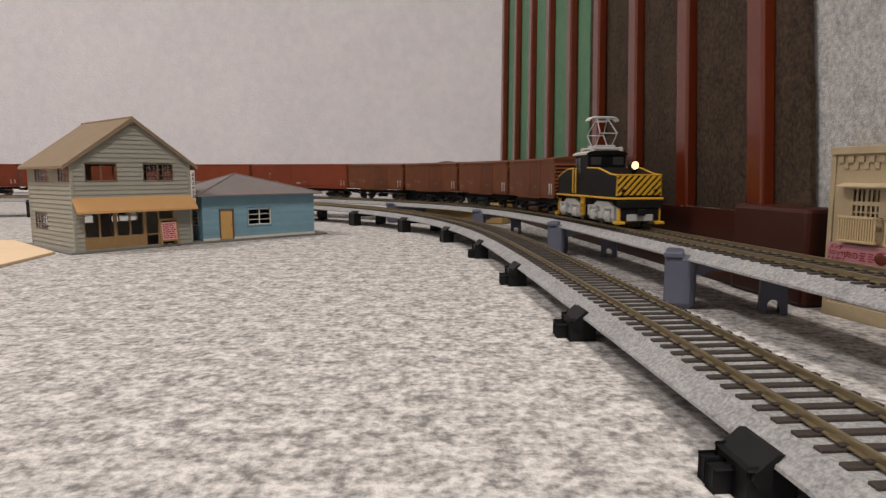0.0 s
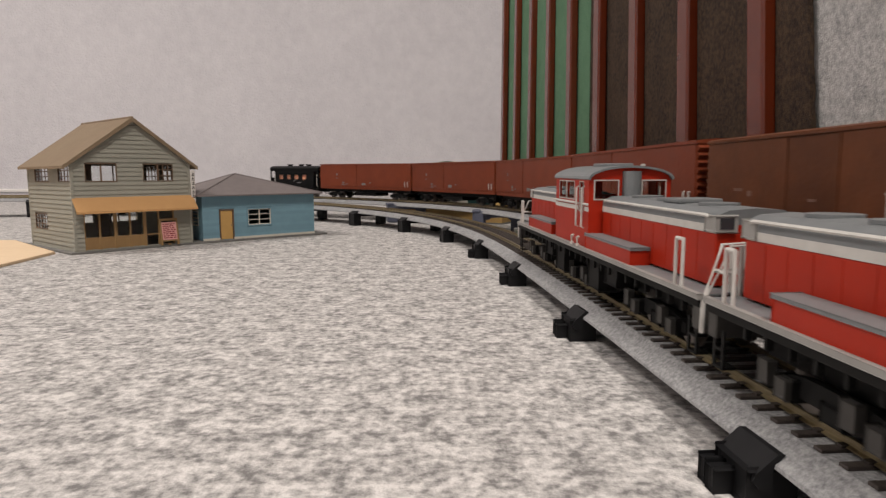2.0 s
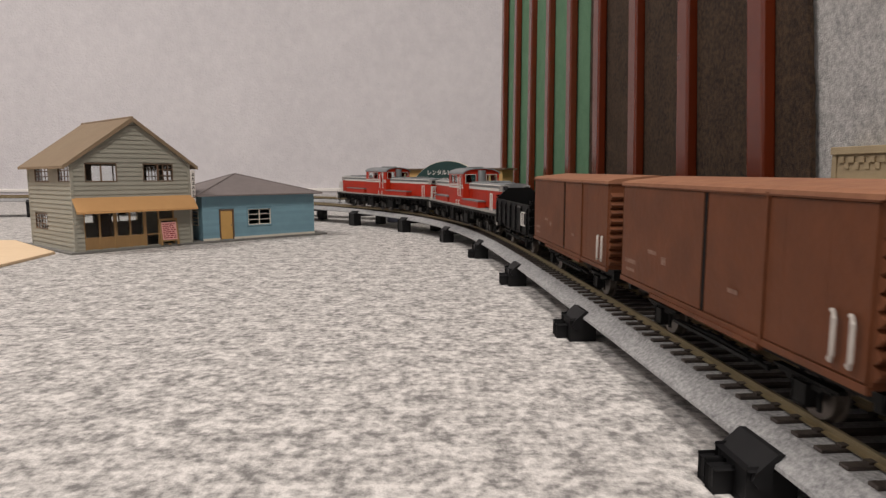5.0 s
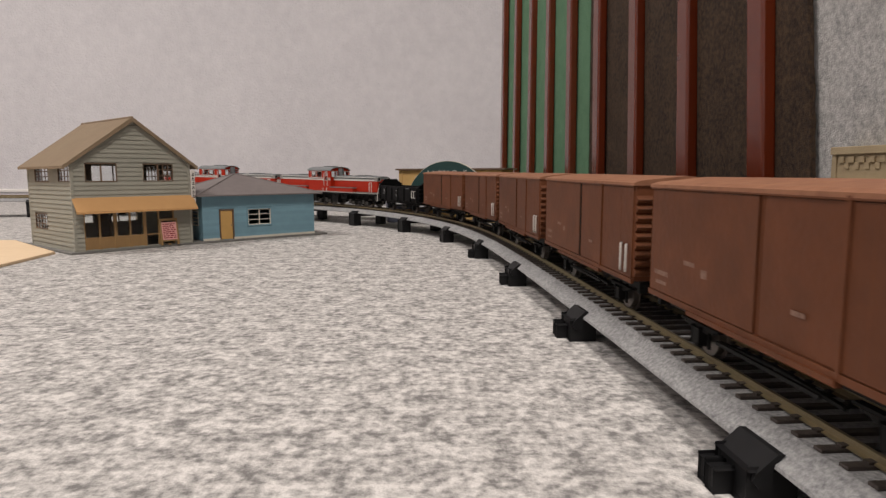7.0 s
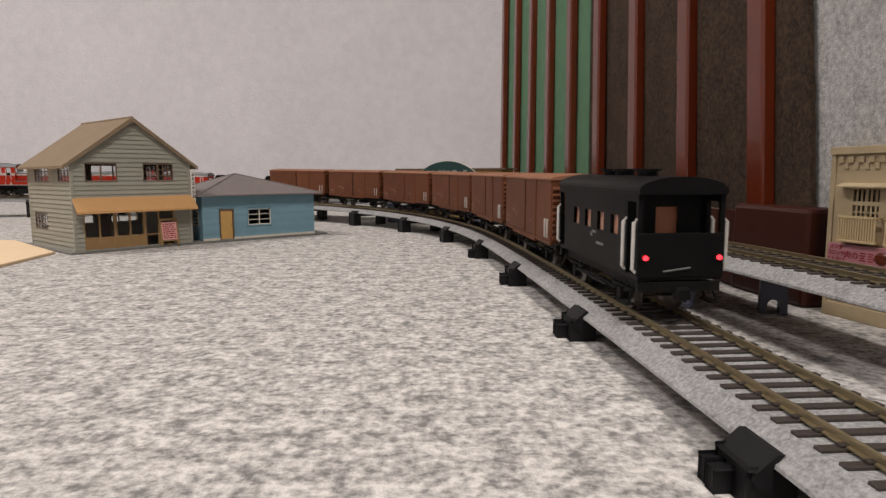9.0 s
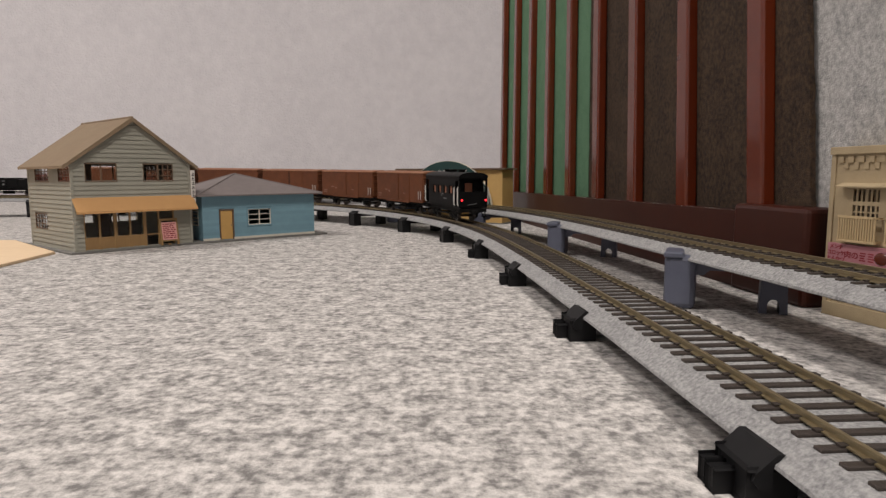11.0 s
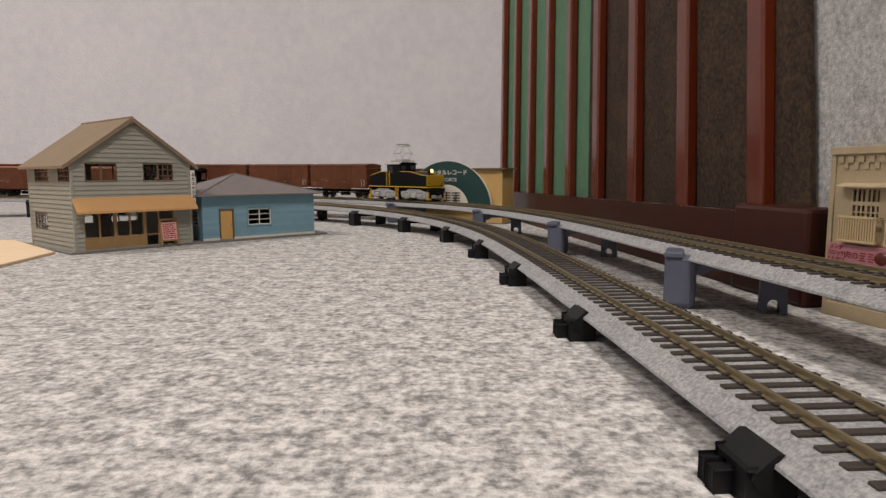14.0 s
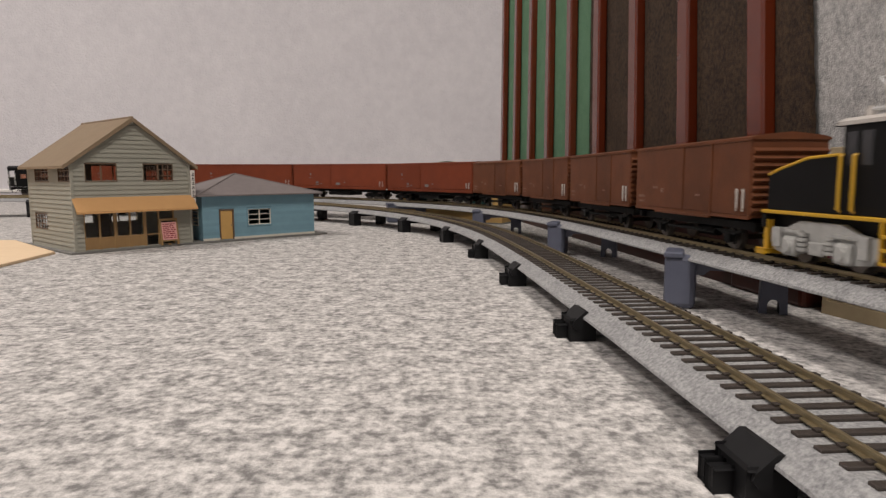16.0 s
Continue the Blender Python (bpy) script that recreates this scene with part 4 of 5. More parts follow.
    # steps and guards
    for q in (-1, 1):
        for x in (-13.5, 13.5):
            b = B()
            box(b, x - 1.1, q * 63, 3.4, x + 1.1, q * 65.2, 14.5, 0.3)
            box(b, x - 3.4, q * 61.5, 2.0, x + 3.4, q * 66.6, 3.8, 0.4)
            part("guard_step", b, M_YELLOW, t, "yellow step bracket")
        b = B()
        box(b, -w, q * 64, 12.0, w, q * 66.4, 16.6, 0.3)
        box(b, -w + 2, q * 64, 4.5, w - 2, q * 65.4, 12)
        part("buffer_beam", b, M_BLACK, t)
        part("pilot_bar", box(B(), -9, q * 64.5, 4, 9, q * 66, 8.2, 0.4), M_TRUCK, t)
        coupler(t, q * 63, q)
        b = B()
        box(b, q * 14.6, -3.4, 4.5, q * 16.4, -2.4, 17.2, 0.2)
        box(b, q * 14.6, 1.4, 4.5, q * 16.4, 2.4, 17.2, 0.2)
        for z in (4.6, 8.6, 12.6):
            box(b, q * 14.6, -3.4, z, q * 16.4, 2.4, z + 1.0, 0.2)
        lad = part("side_ladder", b, M_YELLOW, t)
    # trucks: heavy pale grey castings
    for y in (34, -34):
        tr = part("truck", box(B(), -10, y - 24, 6, 10, y + 24, 11), M_BLACK, t)
        for q in (-1, 1):
            b = B()
            prism(b, [(y - 28, 7), (y - 25, 3.6), (y - 15, 2.4), (y - 7, 5.0), (y + 7, 5.0), (y + 15, 2.4), (y + 25, 3.6), (y + 28, 7), (y + 28, 11.5), (y + 18, 12.6), (y + 11, 15.2), (y - 11, 15.2), (y - 18, 12.6), (y - 28, 11.5)], q * 11.2, q * 13.6, "X")
            part("truck_frame", b, M_TRUCK, tr)
            for k in (-1, 1):
                b = B()
                box(b, q * 13.2, y + k * 14 - 4, 2.6, q * 16.2, y + k * 14 + 4, 9.6, 1.2)
                disc(b, (q * 16.4, y + k * 14, 6.0), 2.3, 1.2, "X", 14)
                part("axle_box", b, M_TRUCK, tr)
                b = B()
                for i in range(4):
                    disc(b, (q * 14.6, y + k * 7.2, 5.6 + i * 1.7), 2.1 - 0.2 * (i % 2), 1.1, "Z", 12)
                part("coil_spring", b, M_TRUCK, tr)
                part("bracket", box(B(), q * 13.0, y + k * 22.5 - 2.4, 5, q * 15.4, y + k * 22.5 + 2.4, 12.4, 0.5), M_TRUCK, tr)
                part("hanger", box(B(), q * 13.2, y + k * 14 - 5.5, 10.6, q * 15.0, y + k * 14 + 5.5, 12.2, 0.4), M_TRUCK, tr)
            part("leaf_spring", box(B(), q * 13.4, y - 4, 4.0, q * 15.2, y + 4, 8.6, 0.6), M_TRUCK, tr)
        for k in (-1, 1):
            wheelset(t, y + k * 14, 5.6)
    # pantograph
    pg = part("pantograph", B(), M_SILVER, t, "grey diamond pantograph")
    yc = -6
    for name, chains, r in (("base", [[(-11, yc - 11, 51.0), (11, yc - 11, 51.0), (11, yc + 11, 51.0), (-11, yc + 11, 51.0), (-11, yc - 11, 51.0)], [(-11, yc, 51.0), (11, yc, 51.0)]], 0.7),
                            ("lower_arm", [[(q * 6.2, yc + k * 3, 51.6), (q * 6.6, yc + k * 13.5, 61.1)] for q in (-1, 1) for k in (-1, 1)] + [[(-6.6, yc + k * 13.5, 61.1), (6.6, yc + k * 13.5, 61.1)] for k in (-1, 1)], 0.42),
                            ("upper_arm", [[(q * 6.6, yc + k * 13.5, 61.1), (q * 4.2, yc + k * 1.0, 72.1)] for q in (-1, 1) for k in (-1, 1)] + [[(-4.6, yc + k * 3.2, 70.1), (4.6, yc + k * 3.2, 70.1)] for k in (-1, 1)], 0.36),
                            ("contact_strip", [[(-11.8, yc + k * 2.6, 70.2), (-9.8, yc + k * 2.6, 72.2), (-7.4, yc + k * 2.6, 72.8), (7.4, yc + k * 2.6, 72.8), (9.8, yc + k * 2.6, 72.2), (11.8, yc + k * 2.6, 70.2)] for k in (-1, 1)], 0.8)):
        b = B()
        for ch in chains:
            rod(b, ch, r, 6)
        part(name, b, M_SILVER, pg)
    b = B()
    box(b, -7, yc - 4, 50.2, 7, yc + 4, 52.6, 0.6)
    for k in (-1, 1):
        rod(b, [(-8, yc + k * 6.5, 52.4), (8, yc + k * 6.5, 52.4)], 1.0, 8)
    part("spring_box", b, M_SILVER, pg)
    for x in (-11, 11):
        for y in (yc - 11, yc + 11):
            b = B()
            disc(b, (x, y, 50.0), 1.5, 2.2, "Z", 10)
            disc(b, (x, y, 51.4), 1.1, 1.4, "Z", 10)
            part("insulator", b, M_MARK, pg)
    for o in t.children_recursive:     # the model is built at a round size, then brought to its true one
        o.data.transform(Matrix.Diagonal((0.98, 0.955, 1.045, 1)))
    return t


INNER_SPEED, OUTER_SPEED = 177.5, 360.8
TRAINS = []   # thing, line, its middle's s at the start, pivot, speed, sense


def couple(vehicles, line, s0, speed, sense):
    d = 0
    for ob, pitch, pivot in vehicles:
        TRAINS.append((ob, line, s0 - sense * (d + pitch / 2), pivot, speed, sense))
        d += pitch


def build_trains():
    far_away = Matrix.Identity(4)
    dd = diesel_loco()
    gapped, plain = box_van(door_gap=True), box_van()
    vans = [gapped, copy_thing(gapped, far_away), plain, copy_thing(gapped, far_away), copy_thing(plain, far_away), copy_thing(plain, far_away)]
    couple([(dd, 223, 72), (copy_thing(dd, far_away), 223, 72), (open_wagon(), 115.5, 30)] + [(v, 126.2, 35) for v in vans]
           + [(brake_van("black brake van with end platform and red tail lamps"), 94.6, 28)], INNER, 18, INNER_SPEED, 1)
    first = box_van(z0=15.2, z1=47.6, top=50.4, label="brown boxcar with ribbed ends, following the electric locomotive", group="brown vans behind the electric locomotive", roof_mat=M_VAN)
    vans = [first] + [copy_thing(first, far_away) for _ in range(3)]
    lw = long_wagon()
    longs = [lw] + [copy_thing(lw, far_away) for _ in range(3)]
    couple([(zebra_loco(), 129, 32)] + [(v, 122, 35) for v in vans] + [(v, 195, 65) for v in longs]
           + [(brake_van("black brake van ending the long wagon train"), 102, 28)], OUTER_LOOP, 401, OUTER_SPEED, -1)

# ================= buildings =================
M_SIDING = mat("weathered_grey_siding", (0.345, 0.335, 0.28), (0.27, 0.262, 0.22), 0.006, 0.75, bump=0.15, fine=0.0012, stretch=(0.3, 0.3, 1), per_object=0.06)
M_TAN_ROOF = mat("tan_painted_roof", (0.255, 0.185, 0.115), (0.21, 0.15, 0.095), 0.008, 0.8, bump=0.15, fine=0.001)
M_AWNING = mat("orange_awning", (0.60, 0.34, 0.14), (0.53, 0.29, 0.115), 0.01, 0.7)
M_TIMBER = mat("shopfront_timber", (0.36, 0.22, 0.09), (0.27, 0.16, 0.07), 0.004, 0.6, stretch=(1, 1, 0.3))
M_DARK_TIMBER = mat("dark_window_timber", (0.16, 0.10, 0.06), (0.11, 0.07, 0.045), 0.004, 0.6)
M_INSIDE = mat("dim_interior_card", (0.22, 0.17, 0.13), (0.16, 0.13, 0.10), 0.01, 0.8)
M_PLINTH = mat("grey_base_plate", (0.20, 0.195, 0.18), (0.15, 0.145, 0.135), 0.006, 0.8, bump=0.1)
M_BLUE = mat("pale_blue_siding", (0.20, 0.35, 0.42), (0.16, 0.29, 0.36), 0.008, 0.7, bump=0.1, fine=0.001, per_object=0.05)
M_SLATE = mat("brown_grey_roof", (0.205, 0.175, 0.17), (0.165, 0.14, 0.138), 0.006, 0.8, bump=0.15, fine=0.001)
M_DOOR = mat("ochre_door", (0.60, 0.36, 0.12), (0.52, 0.31, 0.10), 0.006, 0.6)
M_CREAM = mat("cream_trim", (0.72, 0.68, 0.58), (0.62, 0.58, 0.5), 0.006, 0.6)
M_PAPER = mat("white_sign_paper", (0.74, 0.70, 0.66), (0.66, 0.62, 0.58), 0.004, 0.6)
M_INK = mat("dark_print", (0.06, 0.05, 0.05), (0.04, 0.035, 0.035), 0.003, 0.7)
M_PINK = mat("pink_notice", (0.76, 0.40, 0.38), (0.66, 0.32, 0.30), 0.003, 0.6)
M_PINK_SIGN = mat("faded_pink_sign", (0.50, 0.22, 0.25), (0.42, 0.18, 0.21), 0.004, 0.6)
M_RED_INK = mat("red_print", (0.30, 0.02, 0.03), (0.22, 0.015, 0.02), 0.003, 0.6)
M_STUCCO = mat("tan_stucco", (0.46, 0.365, 0.225), (0.37, 0.29, 0.18), 0.006, 0.8, bump=0.25, fine=0.0008)
M_BALCONY = mat("pale_tan_balcony", (0.58, 0.44, 0.25), (0.50, 0.375, 0.21), 0.004, 0.7)
M_OCHRE = mat("ochre_shop_wall", (0.56, 0.36, 0.13), (0.48, 0.30, 0.11), 0.008, 0.7)
M_RECORD = mat("dark_green_sign", (0.013, 0.052, 0.048), (0.010, 0.042, 0.039), 0.006, 0.5)
M_CARD = mat("cream_ribbed_card", (0.78, 0.60, 0.40), (0.70, 0.52, 0.34), 0.006, 0.7)


def siding(parent, x0, x1, z0, z1, holes, pitch, material, top=None, depth=0.95):
    """Overlapping boards on an upright wall (facing -y), cut round its holes; top(z) narrows them in a gable."""
    z = z0
    while z < z1 - 0.5:
        zt = min(z + pitch, z1)
        a, b = (x0, x1) if top is None else top((z + zt) / 2, x0, x1)
        cuts = [(h[0], h[2]) for h in holes if h[1] < (z + zt) / 2 < h[3]]
        spans, cur = [], a
        for c0, c1 in sorted(cuts):
            if c0 > cur:
                spans.append((cur, min(c0, b)))
            cur = max(cur, c1)
        if cur < b:
            spans.append((cur, b))
        for s0, s1 in spans:
            if s1 - s0 > 0.6:
                bm = B()
                prism(bm, [(-depth, z), (-0.1, z + 0.1), (-0.1, zt), (-0.25, zt)], s0, s1, "X")
                part("board", bm, material, parent)
        z = zt


def window(parent, x0, z0, x1, z1, y, nx, nz, material, bar=0.5, split=True, glazed=True):
    """A framed window in a wall facing -y: frame, glazing bars and panes."""
    b = B()
    f = 0.7
    for a in ((x0, z0, x1, z0 + f), (x0, z1 - f, x1, z1), (x0, z0, x0 + f, z1), (x1 - f, z0, x1, z1)):
        box(b, a[0], y - 0.2, a[1], a[2], y + 1.0, a[3])
    w = part("window", b, material, parent)
    b = B()
    for i in range(1, nx):
        x = x0 + (x1 - x0) * i / nx
        t = bar * (1.5 if split and i * 2 == nx else 1)
        box(b, x - t / 2, y + 0.1, z0, x + t / 2, y + 0.7, z1)
    for k in range(1, nz):
        z = z0 + (z1 - z0) * k / nz
        box(b, x0, y + 0.15, z - bar / 2, x1, y + 0.65, z + bar / 2)
    if nx > 1 or nz > 1:
        part("glazing_bar", b, material, w)
    if glazed:
        pane("pane", box(B(), x0, y + 0.35, z0, x1, y + 0.5, z1), w)
    return w


def upright(parent, name, x0, x1, z0, z1, holes, m, material, thick=1.5, gable=None):
    """A wall part facing -y in its own frame m."""
    b = wall_with_holes(B(), x0, x1, z0, z1, 0, thick, holes)
    if gable:
        prism(b, [(x0, z1), (x1, z1), ((x0 + x1) / 2, gable)], 0.002, thick)
    w = part(name, b, material, parent)
    w.matrix_local = m
    return w


def mm(x, y, z, deg=0):
    return Matrix.Translation((x / 1000, y / 1000, z / 1000)) @ Matrix.Rotation(radians(deg), 4, "Z")


def build_corner_shop():
    M = Matrix.Translation((-0.3030, 0.5044, 0)) @ Matrix.Rotation(math.atan2(0.7617, 0.6479), 4, "Z")
    h = thing("corner_shop", "two-storey model shop house with grey clapboards and orange awning", "model house", m=M)
    part("base_plate", box(B(), 0, 0, 0, 109, 121, 2.0, 0.4), M_PLINTH, h)
    U0, U1, V0, V1, E, A = 5, 105, 3.5, 106, 75.5, 112.0
    fh = [(15.2, 59.4, 40.7, 75.0), (62.8, 59.4, 89.8, 75.0), (12, 3.0, 89, 34.5)]
    front = upright(h, "wall", U0, U1, 2, E, fh, mm(0, V0, 0), M_SIDING, gable=A)
    slope = (A - E) / ((U1 - U0) / 2)
    tri = lambda z, a, b: (a, b) if z < E else (a + (z - E) / slope, b - (z - E) / slope)
    siding(front, U0 - 0.8, U1 + 0.8, 2, A - 4, fh, 3.9, M_SIDING, tri)
    window(front, *fh[0], -0.6, 2, 1, M_DARK_TIMBER, 0.9)
    window(front, 62.8, 59.4, 76.0, 75.0, -0.4, 1, 1, M_DARK_TIMBER, 0.6)
    window(front, 76.0, 59.4, 89.8, 75.0, -0.6, 3, 3, M_DARK_TIMBER, 0.7)
    # left flank
    sh = [(V1 - 88 + V0, 59.2, V1 - 54 + V0, 73.2), (V1 - 31 + V0, 59.6, V1 - 3 + V0, 73.4), (V1 - 94 + V0, 17.6, V1 - 63 + V0, 31.6)]
    left = upright(h, "wall", V0, V1, 2, E, sh, mm(U0, V0 + V1, 0, -90), M_SIDING)
    siding(left, V0 - 0.6, V1, 2, E, sh, 3.9, M_SIDING)
    for k, s in enumerate(sh):
        window(left, *s, -0.6, 4, 3, M_DARK_TIMBER, 0.7)
    bh = [(10, 58, 52, 75), (60, 58, 96, 75), (10, 18, 46, 35), (52, 18, 96, 35)]
    back = upright(h, "wall", U0, U1, 2, E, bh, mm(U0 + U1, V1, 0, 180), M_SIDING, gable=A)
    for s in bh:
        window(back, *s, -0.6, 2, 1, M_DARK_TIMBER, 0.8)
    rh = [(20, 58, 55, 75), (64, 58, 92, 75)]
    right = upright(h, "wall", V0, V1, 2, E, rh, mm(U1, 0, 0, 90), M_SIDING)
    for s in rh:
        window(right, *s, -0.6, 4, 3, M_DARK_TIMBER, 0.8)
    part("upper_floor", box(B(), U0 + 2, V0 + 2, 44, U1 - 2, V1 - 2, 46.5), M_INSIDE, h)
    part("partition", box(B(), 44, V0 + 30, 2.5, 46, V1 - 50, 44), M_INSIDE, h)
    # corner posts
    for x, y in ((U0, V0), (U1, V0), (U0, V1), (U1, V1)):
        part("corner_post", box(B(), x - 1.1, y - 1.1, 2, x + 1.1, y + 1.1, E, 0.2), M_SIDING, h)
    # roof planes with a thick edge
    mid, ov = (U0 + U1) / 2, 7.0
    for q in (-1, 1):
        b = B()
        e = mid + q * ((U1 - U0) / 2 + ov)
        ze = E - ov * slope
        prism(b, [(mid, A + 0.3), (mid, A + 2.6), (e, ze + 2.2), (e, ze)], V0 - 3.4, V1 + 5, "Y")
        r = part("roof", b, M_TAN_ROOF, h)
        b = B()
        prism(b, [(mid, A - 1.2), (mid, A + 2.9), (e + q * 0.3, ze + 2.6), (e + q * 0.3, ze - 0.6)], V0 - 4.2, V0 - 3.4, "Y")
        part("bargeboard", b, M_TAN_ROOF, r)
    part("ridge_cap", rod(B(), [(mid, V0 - 3.8, A + 2.5), (mid, V1 + 5.2, A + 2.5)], 1.1, 8), M_TAN_ROOF, h)
    # awning
    b = B()
    prism(b, [(V0 - 0.8, 46.5), (V0 - 0.8, 45.2), (V0 - 9.5, 34.2), (V0 - 10.0, 35.0)], U0 - 1, U1 + 2.5, "X")
    aw = part("awning", b, M_AWNING, h)
    part("valance", box(B(), U0 - 1, V0 - 10.2, 33.4, U1 + 2.5, V0 - 9.4, 35.2), M_AWNING, aw)
    # shop front: sills, mullions, glass
    sf = part("shopfront", box(B(), 12, V0 + 0.2, 2.5, 62, V0 + 1.2, 12.3, 0.2), M_TIMBER, h)
    b = B()
    for x in (12.4, 24.5, 36.6, 37.8, 49.5, 61.4, 62.8, 74.6, 88.4):
        box(b, x - 0.7, V0 - 0.1, 2.5, x + 0.7, V0 + 1.4, 34.5)
    for z in (12.4, 33.8):
        box(b, 12, V0, z - 0.5, 89, V0 + 1.3, z + 0.5)
    part("mullion", b, M_TIMBER, sf)
    pane("pane", box(B(), 12, V0 + 0.5, 12.5, 62, V0 + 0.7, 34), sf)
    # notice board leaning in front of the door
    nb = thing("notice_board", "small timber stand with a pink printed notice", "notice board", m=M @ mm(82, -1.6, 2.0) @ Matrix.Rotation(radians(-8), 4, "X"))
    b = B()
    for x in (-7.6, 7.6):
        box(b, x - 0.8, -0.8, 0, x + 0.8, 0.8, 24)
    box(b, -8, -0.7, 22, 8, 0.7, 24)
    box(b, -8, -0.7, 3.2, 8, 0.7, 4.6)
    part("frame", b, M_TIMBER, nb)
    sheet = part("notice", box(B(), -6.8, -0.9, 4.6, 6.8, -0.2, 20.6), M_PINK, nb)
    b = B()
    rnd = random.Random(4)
    for k in range(8):
        z = 6 + k * 1.75
        x = -5.8
        while x < 4.6:
            w = rnd.uniform(0.8, 2.8)
            box(b, x, -1.05, z, min(x + w, 5.8), -0.9, z + 0.9)
            x += w + rnd.uniform(0.4, 1.2)
    part("print_bars", b, M_RED_INK, sheet)
    part("prop", box(B(), -1, 0.8, 0, 1, 6.5, 1.2), M_TIMBER, nb)
    # narrow upright sign on the far corner
    sg = part("projecting_sign", box(B(), U1 + 0.8, V0 - 2.6, 39.5, U1 + 4.8, V0 - 1.6, 69.5, 0.2), M_PAPER, h)
    b = B()
    for k in range(6):
        z = 44 + k * 4.0
        box(b, U1 + 1.5, V0 - 2.75, z, U1 + 4.1, V0 - 2.6, z + 0.7)
        box(b, U1 + 2.3 + 0.4 * (k % 2), V0 - 2.75, z + 1.1, U1 + 2.9 + 0.4 * (k % 2), V0 - 2.6, z + 2.9)
        box(b, U1 + 1.6, V0 - 2.75, z + 1.6, U1 + 3.9, V0 - 2.6, z + 2.1)
    part("print_bars", b, M_INK, sg)


def build_blue_house():
    M = Matrix.Translation((-0.2339, 0.5844, 0)) @ Matrix.Rotation(math.atan2(0.6812, 0.7321), 4, "Z")
    h = thing("blue_bungalow", "single-storey model bungalow with pale blue siding and hipped grey roof", "model house", m=M)
    part("base_plate", box(B(), 0, 0, 0, 146, 92, 2.0, 0.4), M_PLINTH, h)
    U0, U1, V0, V1, E = 10.4, 131, 4, 82, 44.5
    fh = [(27.2, 2.8, 39.8, 30.8), (55.7, 15.1, 80.4, 30.9)]
    front = upright(h, "wall", U0, U1, 2, E, fh, mm(0, V0, 0), M_BLUE)
    siding(front, U0 - 0.6, U1 + 0.6, 4.2, E, [(25.8, 2, 41.2, 32.2), (54.5, 14, 81.6, 32)], 2.9, M_BLUE, depth=0.55)
    part("skirting", box(B(), U0 - 0.8, V0 - 0.9, 2, 27, V0 - 0.1, 4.2), M_CREAM, h)
    part("skirting", box(B(), 40, V0 - 0.9, 2, U1 + 0.8, V0 - 0.1, 4.2), M_CREAM, h)
    d = part("door", box(B(), 27.6, V0 - 0.2, 2.4, 39.4, V0 + 0.8, 30.4, 0.2), M_DOOR, h)
    part("handle", disc(B(), (38, V0 - 0.7, 16), 0.5, 1.0, "Y", 8), M_STEEL, d)
    b = B()
    for a in ((26.2, 2.2, 27.4, 31.8), (39.6, 2.2, 40.8, 31.8), (26.2, 30.6, 40.8, 31.8)):
        box(b, a[0], V0 - 0.9, a[1], a[2], V0 + 0.6, a[3])
    part("door_frame", b, M_DARK_TIMBER, h)
    w = window(front, *fh[1], -0.3, 2, 3, M_CREAM, 0.7)
    b = B()
    for a in ((54.6, 14.0, 81.5, 15.1), (54.6, 30.9, 81.5, 32.0), (54.6, 15.1, 55.7, 30.9), (80.4, 15.1, 81.5, 30.9)):
        box(b, a[0], -1.0, a[1], a[2], 0.4, a[3])
    part("window_casing", b, M_BLUE, front)
    sh = [(V1 + V0 - 44, 16, V1 + V0 - 14, 31)]
    left = upright(h, "wall", V0, V1, 2, E, sh, mm(U0, V0 + V1, 0, -90), M_BLUE)
    siding(left, V0, V1, 4.2, E, sh, 2.9, M_BLUE, depth=0.55)
    window(left, *sh[0], -0.6, 2, 4, M_CREAM, 0.8)
    upright(h, "wall", U0, U1, 2, E, [], mm(U0 + U1, V1, 0, 180), M_BLUE)
    upright(h, "wall", V0, V1, 2, E, [], mm(U1, 0, 0, 90), M_BLUE)
    part("floor", box(B(), U0 + 1, V0 + 1, 2.0, U1 - 1, V1 - 1, 2.6), M_INSIDE, h)
    b = B()
    o = 7.5
    c = [(U0 - o, V0 - o), (U1 + o, V0 - o), (U1 + o, V1 + o), (U0 - o, V1 + o)]
    lo = [b.verts.new((x, y, E + 0.2)) for x, y in c]
    up = [b.verts.new((x, y, E + 1.6)) for x, y in c]
    ap = b.verts.new((61, 42, 66.5))
    b.faces.new(lo[::-1])
    for i in range(4):
        j = (i + 1) % 4
        b.faces.new((lo[i], lo[j], up[j], up[i]))
        b.faces.new((up[i], up[j], ap))
    roof = part("roof", b, M_SLATE, h)
    b = B()
    for x, y in c:
        rod(b, [(x, y, E + 1.6), (61, 42, 66.6)], 0.7, 6)
    part("hip_ridge", b, M_SLATE, roof)


def text(body, size, m, material, parent, bold=0.0):
    cu = bpy.data.curves.new("lettering", "FONT")
    cu.body, cu.size, cu.extrude, cu.offset = body, size / 1000, 0.00012, bold / 1000
    cu.align_x, cu.align_y = "CENTER", "CENTER"
    cu.materials.append(material)
    tmp = new("lettering", cu)
    me = bpy.data.meshes.new_from_object(tmp.evaluated_get(bpy.context.evaluated_depsgraph_get()))
    bpy.data.objects.remove(tmp)
    ob = new("lettering", me)
    ob.parent = parent
    ob.matrix_local = m
    return ob


